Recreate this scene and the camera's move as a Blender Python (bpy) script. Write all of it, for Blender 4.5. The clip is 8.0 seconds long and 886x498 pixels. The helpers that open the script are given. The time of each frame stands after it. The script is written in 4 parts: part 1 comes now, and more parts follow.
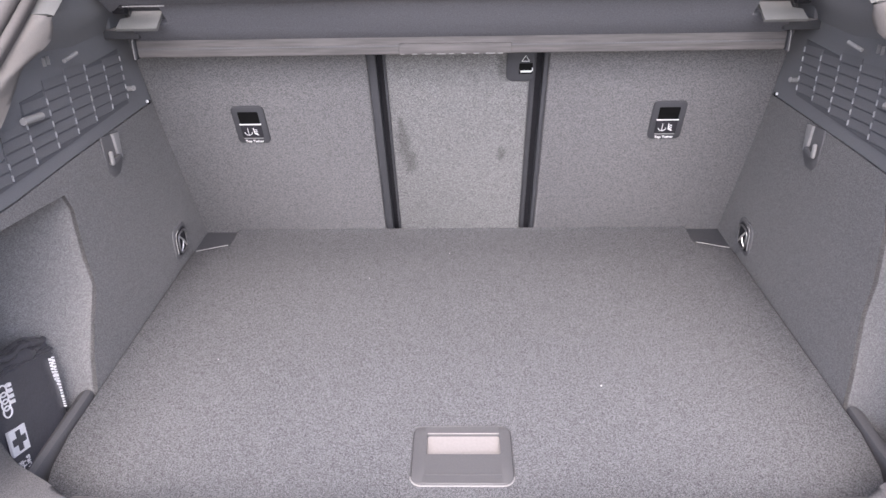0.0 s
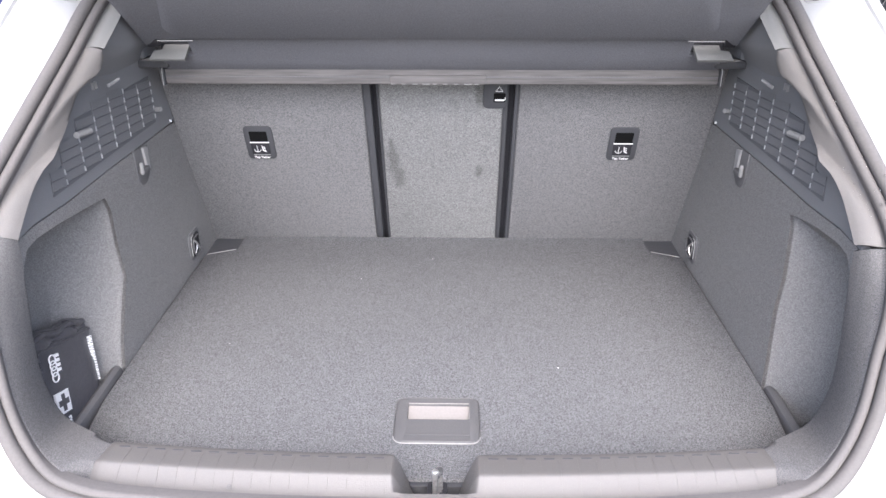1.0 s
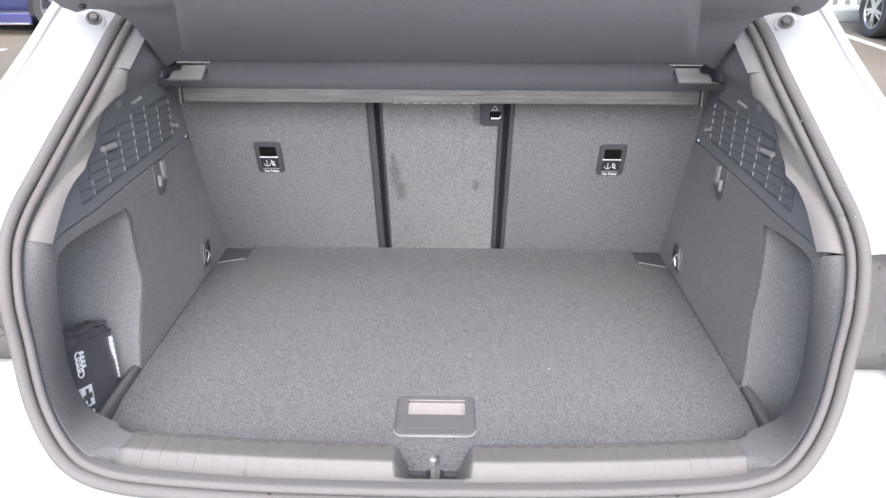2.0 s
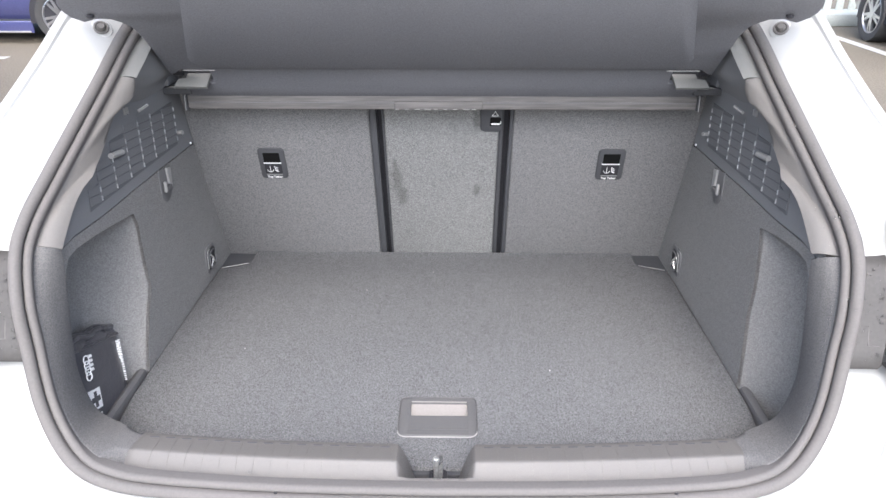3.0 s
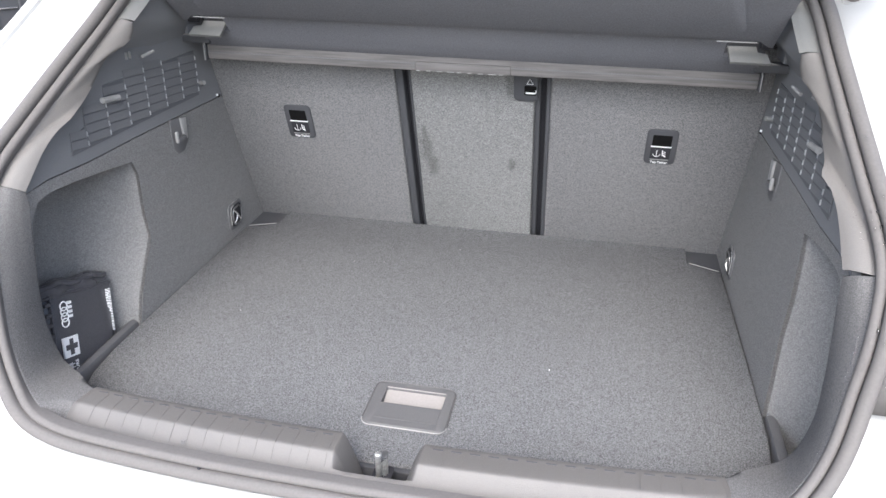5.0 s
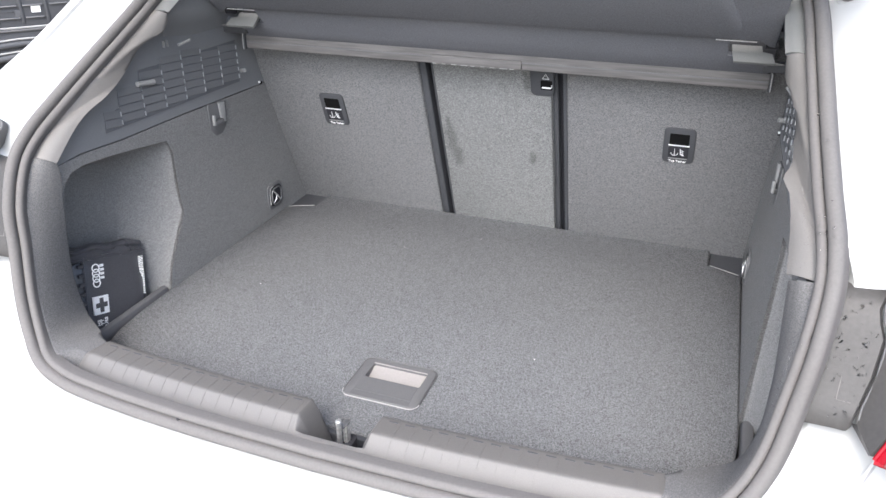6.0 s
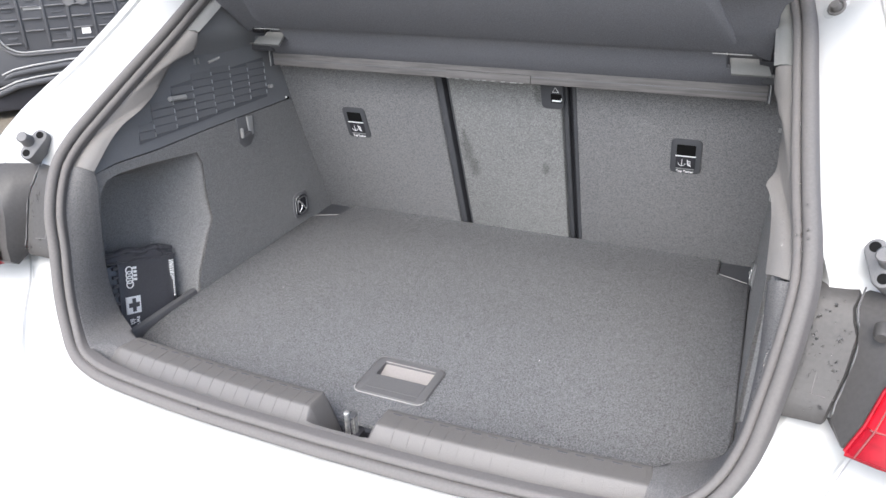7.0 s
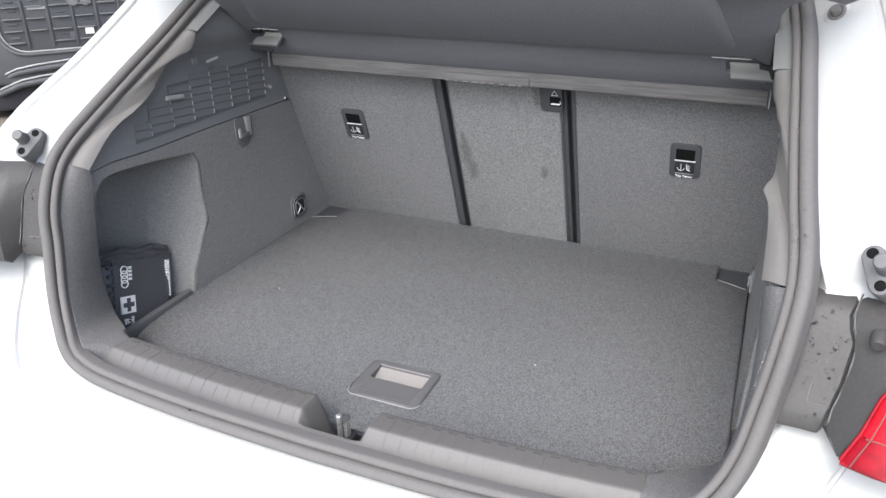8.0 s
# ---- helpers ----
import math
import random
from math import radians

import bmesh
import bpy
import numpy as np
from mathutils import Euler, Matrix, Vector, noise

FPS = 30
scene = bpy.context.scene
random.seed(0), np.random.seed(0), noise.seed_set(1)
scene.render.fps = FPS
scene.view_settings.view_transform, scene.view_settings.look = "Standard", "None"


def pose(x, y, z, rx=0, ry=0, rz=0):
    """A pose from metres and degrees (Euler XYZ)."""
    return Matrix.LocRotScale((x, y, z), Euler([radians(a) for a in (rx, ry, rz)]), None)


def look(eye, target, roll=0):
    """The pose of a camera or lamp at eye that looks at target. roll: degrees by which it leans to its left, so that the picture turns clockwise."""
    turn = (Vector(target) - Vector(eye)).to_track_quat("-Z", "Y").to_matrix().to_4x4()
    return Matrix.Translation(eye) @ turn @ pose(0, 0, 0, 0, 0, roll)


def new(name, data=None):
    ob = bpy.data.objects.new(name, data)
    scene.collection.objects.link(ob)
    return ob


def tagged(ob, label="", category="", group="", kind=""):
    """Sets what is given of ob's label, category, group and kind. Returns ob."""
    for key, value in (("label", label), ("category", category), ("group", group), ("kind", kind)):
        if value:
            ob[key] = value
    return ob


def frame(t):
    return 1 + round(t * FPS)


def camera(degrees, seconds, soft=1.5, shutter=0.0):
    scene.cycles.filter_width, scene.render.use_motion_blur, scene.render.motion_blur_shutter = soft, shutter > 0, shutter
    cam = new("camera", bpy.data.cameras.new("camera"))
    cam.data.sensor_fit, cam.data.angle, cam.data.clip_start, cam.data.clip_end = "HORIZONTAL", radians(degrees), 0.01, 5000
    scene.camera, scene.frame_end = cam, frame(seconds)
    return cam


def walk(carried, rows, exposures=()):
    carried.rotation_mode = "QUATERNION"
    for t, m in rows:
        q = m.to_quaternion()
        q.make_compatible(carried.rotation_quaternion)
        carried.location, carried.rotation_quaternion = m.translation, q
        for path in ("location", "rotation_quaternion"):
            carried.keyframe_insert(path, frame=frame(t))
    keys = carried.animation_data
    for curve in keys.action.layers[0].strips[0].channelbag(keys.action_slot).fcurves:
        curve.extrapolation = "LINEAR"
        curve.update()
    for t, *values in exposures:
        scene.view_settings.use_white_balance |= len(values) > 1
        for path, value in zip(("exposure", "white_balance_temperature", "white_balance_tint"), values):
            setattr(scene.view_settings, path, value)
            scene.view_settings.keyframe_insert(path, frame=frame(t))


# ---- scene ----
cam = camera(61.2, 8.0)
PATH = [
    (0, (0.006, -0.045, 1.298), (-0.048, 1.726, 0.369), -1.2),
    (0.5, (0.011, -0.127, 1.321), (-0.027, 1.66, 0.422), -0.6),
    (1, (0.028, -0.225, 1.346), (-0.005, 1.576, 0.478), -0.1),
    (1.5, (0.032, -0.282, 1.361), (-0.001, 1.531, 0.516), 0.2),
    (3, (0.03, -0.328, 1.375), (-0.004, 1.498, 0.56), -0.1),
    (3.5, (0.038, -0.335, 1.372), (-0.02, 1.489, 0.555), -0.0),
    (4, (0.058, -0.322, 1.357), (-0.036, 1.5, 0.536), -0.0),
    (4.5, (0.124, -0.257, 1.337), (-0.06, 1.548, 0.494), 0.1),
    (4.7, (0.16, -0.231, 1.337), (-0.085, 1.556, 0.473), 0.4),
    (5.8, (0.381, -0.18, 1.335), (-0.211, 1.505, 0.436), 0.1),
    (6, (0.408, -0.199, 1.349), (-0.213, 1.475, 0.448), -0.2),
    (6.5, (0.467, -0.227, 1.354), (-0.235, 1.428, 0.479), -1.1),
    (7, (0.477, -0.238, 1.358), (-0.248, 1.415, 0.497), -1.3),
    (7.5, (0.481, -0.232, 1.356), (-0.253, 1.418, 0.495), -1.1),
    (8, (0.484, -0.228, 1.353), (-0.248, 1.426, 0.501), -0.8),
]
EXPOSURES = [(0, 1.60, 5950, 20), (0.5, 1.82, 5900, 19), (1, 1.76, 5850, 14), (1.5, 1.70, 5850, 12), (3.5, 1.56, 5850, 10), (6.0, 1.55, 5850, 9), (7.0, 1.37, 5850, 9), (8, 1.20, 5850, 8)]
walk(cam, [(t, look(eye, target, roll)) for t, eye, target, roll in PATH], EXPOSURES)

# ---- light ----
world = bpy.data.worlds.new("world")
scene.world = world
world.use_nodes = True
wn = world.node_tree
sky = wn.nodes.new("ShaderNodeTexSky")
sky.sky_type = "NISHITA"
sky.sun_disc = False
sky.sun_elevation = radians(50)
sky.sun_rotation = radians(180)
sky.air_density, sky.dust_density, sky.ozone_density = 1.0, 6.0, 1.0
wn.links.new(sky.outputs["Color"], wn.nodes["Background"].inputs["Color"])
wn.nodes["Background"].inputs["Strength"].default_value = 0.15
sun = new("sun", bpy.data.lights.new("sun", "SUN"))
sun.data.energy, sun.data.angle, sun.data.color = 1.0, radians(60), (1.0, 0.985, 0.97)
sun.matrix_world = look((0.2, -6, 5.0), (0, 0.6, 0.7))


# ---- materials ----
def material(name, colour, rough=0.6, metal=0.0, spread=0.12, grain=400.0, bump=0.0, large=6.0, coat=0.0, bumpscale=None, dark=None, spec=0.5, cloud=0.3, along=1.0, crisp=0.0, fleck=0.0):
    """A surface with fine grain and broad unevenness; dark: a second colour for flecks; along: under 1 draws the grain out across the car; fleck: size of single fibres, each of its own tone."""
    m = bpy.data.materials.new(name)
    m.use_nodes = True
    nt = m.node_tree
    b = nt.nodes["Principled BSDF"]
    b.inputs["Metallic"].default_value = metal
    b.inputs["Coat Weight"].default_value = coat
    b.inputs["Specular IOR Level"].default_value = spec
    tc = nt.nodes.new("ShaderNodeTexCoord")
    fine = nt.nodes.new("ShaderNodeTexNoise")
    fine.inputs["Scale"].default_value, fine.inputs["Detail"].default_value = grain, 3
    broad = nt.nodes.new("ShaderNodeTexNoise")
    broad.inputs["Scale"].default_value, broad.inputs["Detail"].default_value = large, 4
    draw = nt.nodes.new("ShaderNodeVectorMath")
    draw.operation = "MULTIPLY"
    draw.inputs[1].default_value = (along, 1, 1)
    nt.links.new(tc.outputs["Object"], draw.inputs[0])
    nt.links.new(draw.outputs["Vector"], fine.inputs["Vector"])
    nt.links.new(tc.outputs["Object"], broad.inputs["Vector"])
    mix = nt.nodes.new("ShaderNodeMath")
    mix.operation = "MULTIPLY_ADD"
    nt.links.new(broad.outputs["Fac"], mix.inputs[0])
    mix.inputs[1].default_value = cloud
    if fleck:
        cell = nt.nodes.new("ShaderNodeTexVoronoi")
        cell.inputs["Scale"].default_value = fleck
        nt.links.new(draw.outputs["Vector"], cell.inputs["Vector"])
        both = nt.nodes.new("ShaderNodeMix")
        both.inputs["Factor"].default_value = 0.6
        nt.links.new(fine.outputs["Fac"], both.inputs["A"])
        nt.links.new(cell.outputs["Color"], both.inputs["B"])
        nt.links.new(both.outputs["Result"], mix.inputs[2])
    else:
        nt.links.new(fine.outputs["Fac"], mix.inputs[2])
    ramp = nt.nodes.new("ShaderNodeMapRange")
    ramp.inputs["From Min"].default_value, ramp.inputs["From Max"].default_value = 0.32 + cloud * 0.4 + crisp, 0.68 + cloud * 0.6 - crisp
    nt.links.new(mix.outputs[0], ramp.inputs["Value"])
    cm = nt.nodes.new("ShaderNodeMix")
    cm.data_type = "RGBA"
    lo = dark or tuple(c * (1 - spread) for c in colour)
    hi = tuple(min(1.0, c * (1 + spread)) for c in colour)
    cm.inputs["A"].default_value, cm.inputs["B"].default_value = (*lo, 1), (*hi, 1)
    nt.links.new(ramp.outputs["Result"], cm.inputs["Factor"])
    nt.links.new(cm.outputs["Result"], b.inputs["Base Color"])
    rr = nt.nodes.new("ShaderNodeMapRange")
    rr.inputs["To Min"].default_value, rr.inputs["To Max"].default_value = max(0.02, rough - 0.08), min(1, rough + 0.08)
    nt.links.new(broad.outputs["Fac"], rr.inputs["Value"])
    nt.links.new(rr.outputs["Result"], b.inputs["Roughness"])
    if bump:
        bn = nt.nodes.new("ShaderNodeTexNoise")
        bn.inputs["Scale"].default_value, bn.inputs["Detail"].default_value = bumpscale or grain, 2
        nt.links.new(draw.outputs["Vector"], bn.inputs["Vector"])
        bp = nt.nodes.new("ShaderNodeBump")
        bp.inputs["Strength"].default_value, bp.inputs["Distance"].default_value = bump, 0.002
        nt.links.new(bn.outputs["Fac"], bp.inputs["Height"])
        nt.links.new(bp.outputs["Normal"], b.inputs["Normal"])
    return m


CARPET = material("needle_felt_carpet", (0.141, 0.144, 0.147), 0.95, spread=0.52, grain=1200, bump=0.3, bumpscale=1000, large=5, spec=0.2, cloud=0.06, along=0.7, crisp=0.04, fleck=1400)
# PLASTIC lightened for the side panels; the missing side light is in the colour.
PANEL = material("lit_panel_plastic", (0.210, 0.214, 0.222), 0.7, spread=0.1, grain=900, bump=0.2, large=6, spec=0.3)
PALEGREY = material("pale_grey_plastic", (0.325, 0.325, 0.317), 0.5, spread=0.08, grain=500, bump=0.15, large=10)
GRILLE = material("grille_plastic", (0.067, 0.069, 0.075), 0.6, spread=0.12, grain=900, bump=0.2, large=8)
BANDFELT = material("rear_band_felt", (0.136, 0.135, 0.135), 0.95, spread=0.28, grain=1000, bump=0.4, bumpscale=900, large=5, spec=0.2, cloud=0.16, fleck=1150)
BRACKET = material("lamp_bracket_plastic", (0.056, 0.054, 0.052), 0.5, spread=0.1, grain=200, bump=0.1, large=14, spec=0.35)
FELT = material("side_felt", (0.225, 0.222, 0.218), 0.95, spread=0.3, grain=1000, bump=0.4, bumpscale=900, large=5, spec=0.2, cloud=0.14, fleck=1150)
SEATCLOTH = material("seat_back_felt", (0.180, 0.180, 0.180), 0.95, spread=0.32, grain=900, bump=0.4, bumpscale=900, large=3, spec=0.2, cloud=0.1, along=0.6, fleck=950)
MIDCLOTH = material("middle_seat_felt", (0.210, 0.212, 0.208), 0.95, spread=0.36, grain=900, bump=0.4, bumpscale=900, large=3, spec=0.2, cloud=0.1, along=0.6, fleck=950)
PLASTIC = material("grained_black_plastic", (0.138, 0.138, 0.140), 0.65, spread=0.12, grain=900, bump=0.25, large=8)
GREYPLASTIC = material("grained_grey_plastic", (0.152, 0.146, 0.139), 0.5, spread=0.1, grain=900, bump=0.3, large=6)
PLATE = material("pillar_cover_plastic", (0.185, 0.187, 0.180), 0.45, spread=0.06, grain=700, bump=0.15, large=10)
HANDLE = material("handle_plastic", (0.113, 0.113, 0.114), 0.5, spread=0.1, grain=900, bump=0.2, large=9)
# Pale colour that paints the highlight on each rib end.
TICK = material("rib_highlight", (0.34, 0.35, 0.36), 0.5, spread=0.2, grain=300, large=20)
SLAT = material("grille_slat_plastic", (0.170, 0.174, 0.182), 0.6, spread=0.12, grain=900, bump=0.2, large=8)
# Darker than the slats: the shade in the slits is in this colour.
BACKING = material("slit_shade_plastic", (0.122, 0.126, 0.134), 0.7, spread=0.1, grain=900, large=8)
SILLPLASTIC = material("sill_grey_plastic", (0.117, 0.112, 0.106), 0.52, spread=0.10, grain=900, bump=0.22, large=7, spec=0.7)
RUBBER = material("seal_rubber", (0.135, 0.129, 0.125), 0.8, spread=0.06, grain=300, bump=0.03, large=9, spec=0.3)
PAINT = material("white_car_paint", (0.45, 0.457, 0.452), 0.25, spread=0.015, grain=50, large=2, coat=0.6)
BLACK = material("deep_black_plastic", (0.036, 0.036, 0.041), 0.45, spread=0.2, grain=600, bump=0.1, spec=0.2)
CHROME = material("bright_metal", (0.86, 0.84, 0.81), 0.36, metal=0.85, spread=0.2, grain=200, large=60)
GREYMETAL = material("dull_metal", (0.30, 0.30, 0.30), 0.4, metal=0.8, spread=0.2, grain=200, large=40)
SATIN = material("satin_grey_insert", (0.266, 0.251, 0.239), 0.45, spread=0.05, grain=300, large=15)
WHITEPRINT = material("white_print", (0.92, 0.92, 0.91), 0.6, spread=0.05, grain=200, large=20)
SHELFCLOTH = material("shelf_underside", (0.168, 0.172, 0.187), 0.9, spread=0.2, grain=600, bump=0.3, large=3, spec=0.2)
SHELFRIM = material("shelf_edge", (0.128, 0.122, 0.118), 0.8, spread=0.24, grain=260, bump=0.15, large=12, along=0.06)
NYLON = material("black_nylon", (0.076, 0.076, 0.084), 0.30, spread=0.25, grain=900, bump=0.5, bumpscale=60, large=12)
REDLENS = material("red_lamp_lens", (0.60, 0.004, 0.012), 0.3, spread=0.2, grain=60, large=10, coat=0.1, spec=0.2)
# Near-black that stands for the shade inside holes and slots.
CAVITY = material("hole_shade", (0.008, 0.008, 0.008), 0.8, spread=0.1, grain=100, spec=0.1)
DARKRED = material("dark_red_plastic", (0.24, 0.004, 0.012), 0.35, spread=0.25, grain=60, large=30, spec=0.15)
LENSGREY = material("lens_divider", (0.20, 0.05, 0.05), 0.4, spread=0.1, grain=60, spec=0.3)
ASPHALT = material("asphalt", (0.165, 0.143, 0.106), 0.95, spread=0.35, grain=60, bump=0.6, bumpscale=90, large=0.7)
LINEPAINT = material("road_line_paint", (0.5, 0.49, 0.46), 0.8, spread=0.12, grain=60, bump=0.3, large=4)
BLUEPAINT = material("blue_car_paint", (0.060, 0.066, 0.165), 0.25, spread=0.08, grain=50, large=2, coat=0.6)
GREYPAINT = material("grey_car_paint", (0.135, 0.124, 0.117), 0.3, spread=0.05, grain=50, large=2, coat=0.6)
DARKPAINT = material("black_car_paint", (0.085, 0.087, 0.092), 0.3, spread=0.1, grain=50, large=2, coat=0.5)
TYRE = material("tyre_rubber", (0.049, 0.049, 0.049), 0.85, spread=0.2, grain=120, bump=0.3)
RIM = material("alloy_rim", (0.55, 0.55, 0.56), 0.3, metal=0.9, spread=0.06, grain=100)
FENCEPAINT = material("pale_fence_paint", (0.42, 0.45, 0.42), 0.6, spread=0.1, grain=60, large=3)
WINDOW = material("dark_glass", (0.012, 0.014, 0.016), 0.08, spread=0.1, grain=20)
DROPLET = material("water_drop", (0.95, 0.95, 0.95), 0.08, spread=0.02, grain=50)
DROPLET.node_tree.nodes["Principled BSDF"].inputs["Transmission Weight"].default_value = 1.0
DROPLET.node_tree.nodes["Principled BSDF"].inputs["IOR"].default_value = 1.33


def smudged(m, spots, depth):
    """Soft dark rubs on a cloth; spots: (x, y, z, half width, half height) in the part's own places."""
    nt = m.node_tree
    b = nt.nodes["Principled BSDF"]
    base = b.inputs["Base Color"].links[0].from_socket
    tc = nt.nodes.new("ShaderNodeTexCoord")
    wob = nt.nodes.new("ShaderNodeTexNoise")
    wob.inputs["Scale"].default_value, wob.inputs["Detail"].default_value = 60, 4
    nt.links.new(tc.outputs["Object"], wob.inputs["Vector"])
    shift = nt.nodes.new("ShaderNodeVectorMath")
    shift.operation = "MULTIPLY_ADD"
    shift.inputs[1].default_value = (.022, 0, .030)
    nt.links.new(wob.outputs["Color"], shift.inputs[0])
    nt.links.new(tc.outputs["Object"], shift.inputs[2])
    total = None
    for x, z, w, h in spots:
        away = nt.nodes.new("ShaderNodeVectorMath")
        away.operation = "MULTIPLY_ADD"
        away.inputs[1].default_value = (1 / w, 0, 1 / h)
        away.inputs[2].default_value = (-(x + .011) / w, 0, -(z + .015) / h)
        nt.links.new(shift.outputs["Vector"], away.inputs[0])
        size = nt.nodes.new("ShaderNodeVectorMath")
        size.operation = "LENGTH"
        nt.links.new(away.outputs["Vector"], size.inputs[0])
        fade = nt.nodes.new("ShaderNodeMapRange")
        fade.interpolation_type = "SMOOTHSTEP"
        fade.inputs["From Min"].default_value, fade.inputs["From Max"].default_value = 1.5, 0.3
        nt.links.new(size.outputs["Value"], fade.inputs["Value"])
        if total is None:
            total = fade.outputs["Result"]
        else:
            mx = nt.nodes.new("ShaderNodeMath")
            mx.operation = "MAXIMUM"
            nt.links.new(total, mx.inputs[0])
            nt.links.new(fade.outputs["Result"], mx.inputs[1])
            total = mx.outputs[0]
    cm = nt.nodes.new("ShaderNodeMix")
    cm.data_type, cm.blend_type = "RGBA", "MULTIPLY"
    cm.inputs["B"].default_value = (depth, depth, depth * .99, 1)
    nt.links.new(total, cm.inputs["Factor"])
    nt.links.new(base, cm.inputs["A"])
    nt.links.new(cm.outputs["Result"], b.inputs["Base Color"])


# ---- building helpers ----
ORG = {}


def thing(name, at, label, category, group="", kind=""):
    e = new(name)
    e.location = at
    ORG[e] = Vector(at)
    return tagged(e, label, category, group, kind)


def smooth_all(bm, angle=40):
    for f in bm.faces:
        f.smooth = True
    for e in bm.edges:
        e.smooth = len(e.link_faces) == 2 and e.calc_face_angle(0) < radians(angle)


def part(name, bm, mat, parent, label="", angle=40, kind="", recalc=True):
    """Links a bmesh, given in world places, as one mesh under a thing or a part."""
    if recalc:
        bmesh.ops.recalc_face_normals(bm, faces=bm.faces)
    smooth_all(bm, angle)
    org = ORG[parent]
    bm.transform(Matrix.Translation(-org))
    me = bpy.data.meshes.new(name)
    bm.to_mesh(me)
    bm.free()
    me.materials.append(mat)
    ob = new(name, me)
    ob.parent = parent
    ORG[ob] = org
    return tagged(ob, label, kind=kind)


def solo(name, bm, mat, label, category="", group="", kind="", angle=40):
    """A thing of one mesh, given in world places."""
    bmesh.ops.recalc_face_normals(bm, faces=bm.faces)
    smooth_all(bm, angle)
    me = bpy.data.meshes.new(name)
    bm.to_mesh(me)
    bm.free()
    me.materials.append(mat)
    return tagged(new(name, me), label, category, group, kind)


def spline(pts, n):
    """Catmull-Rom through the points, n samples."""
    pts = [Vector(p) for p in pts]
    k = len(pts) - 1
    out = []
    for i in range(n):
        u = i / (n - 1) * k
        a = min(int(u), k - 1)
        t = u - a
        p0, p1, p2, p3 = pts[max(a - 1, 0)], pts[a], pts[a + 1], pts[min(a + 2, k)]
        if a == 0:
            p0 = p1 * 2 - p2
        if a + 2 > k:
            p3 = p2 * 2 - p1
        out.append(0.5 * (2 * p1 + (p2 - p0) * t + (2 * p0 - 5 * p1 + 4 * p2 - p3) * t * t + (3 * p1 - p0 - 3 * p2 + p3) * t ** 3))
    return out


def loft(rows, closed=False, bm=None, close_rows=False):
    """A grid of faces through rows of points of equal count."""
    bm = bm or bmesh.new()
    vs = [[bm.verts.new(p) for p in r] for r in rows]
    n = len(rows[0])
    pairs = list(zip(vs, vs[1:])) + ([(vs[-1], vs[0])] if close_rows else [])
    for a, b in pairs:
        for i in range(n if closed else n - 1):
            j = (i + 1) % n
            bm.faces.new((a[i], a[j], b[j], b[i]))
    return bm


def thick(bm, d):
    """Gives a sheet the thickness d."""
    bmesh.ops.recalc_face_normals(bm, faces=bm.faces)
    bmesh.ops.solidify(bm, geom=bm.faces[:], thickness=d)
    return bm


def box(lo, hi, bevel=0.0, seg=2, bm=None, m=None):
    own = bmesh.new()
    bmesh.ops.create_cube(own, size=1)
    lo, hi = Vector(lo), Vector(hi)
    for v in own.verts:
        v.co = Vector((v.co[i] + 0.5) * (hi[i] - lo[i]) + lo[i] for i in range(3))
    if bevel:
        bmesh.ops.bevel(own, geom=own.edges[:], offset=bevel, segments=seg, profile=0.5, affect="EDGES")
    if m is not None:
        own.transform(m)
    return join(bm, own)


def join(bm, own):
    if bm is None:
        return own
    me = bpy.data.meshes.new("tmp")
    own.to_mesh(me)
    own.free()
    bm.from_mesh(me)
    bpy.data.meshes.remove(me)
    return bm


def prism(outline, a, b, bevel=0.0, seg=2, bm=None):
    """A plate: the outline (points) swept from offset vector a to offset vector b."""
    own = bmesh.new()
    a, b = Vector(a), Vector(b)
    low = [own.verts.new(Vector(p) + a) for p in outline]
    top = [own.verts.new(Vector(p) + b) for p in outline]
    n = len(outline)
    own.faces.new(low[::-1])
    t = own.faces.new(top)
    for i in range(n):
        own.faces.new((low[i], low[(i + 1) % n], top[(i + 1) % n], top[i]))
    bmesh.ops.recalc_face_normals(own, faces=own.faces)
    if bevel:
        bmesh.ops.bevel(own, geom=list(t.edges), offset=bevel, segments=seg, profile=0.5, affect="EDGES")
    return join(bm, own)


def tube(path, r, sides=10, bm=None, caps=True, closed=False):
    """A round bar along the path; r: one radius, or one for each point."""
    path = [Vector(p) for p in path]
    rows = []
    n = len(path)
    up = None
    for i, p in enumerate(path):
        t = (path[(i + 1) % n if closed else min(i + 1, n - 1)] - path[i - 1 if closed else max(i - 1, 0)]).normalized()
        if up is None:
            up = t.orthogonal().normalized()
        up = (up - t * up.dot(t)).normalized()
        side = t.cross(up)
        rad = r[i] if isinstance(r, (list, tuple)) else r
        rows.append([p + (up * math.cos(k * math.tau / sides) + side * math.sin(k * math.tau / sides)) * rad for k in range(sides)])
    own = loft(rows, closed=True, close_rows=closed)
    if caps and not closed:
        own.verts.ensure_lookup_table()
        own.faces.new(own.verts[:sides][::-1])
        own.faces.new(own.verts[-sides:])
    return join(bm, own)


def rounded(w, h, r, n=5):
    """The outline of a rounded rectangle about the origin, as (u, v)."""
    out = []
    for cx, cy, a0 in ((w / 2 - r, h / 2 - r, 0), (-w / 2 + r, h / 2 - r, 90), (-w / 2 + r, -h / 2 + r, 180), (w / 2 - r, -h / 2 + r, 270)):
        for k in range(n + 1):
            a = radians(a0 + 90 * k / n)
            out.append((cx + r * math.cos(a), cy + r * math.sin(a)))
    return out


def on(o, u, v, pts):
    """Points (a, b) as places o + a u + b v."""
    return [Vector(o) + Vector(u) * a + Vector(v) * b for a, b in pts]


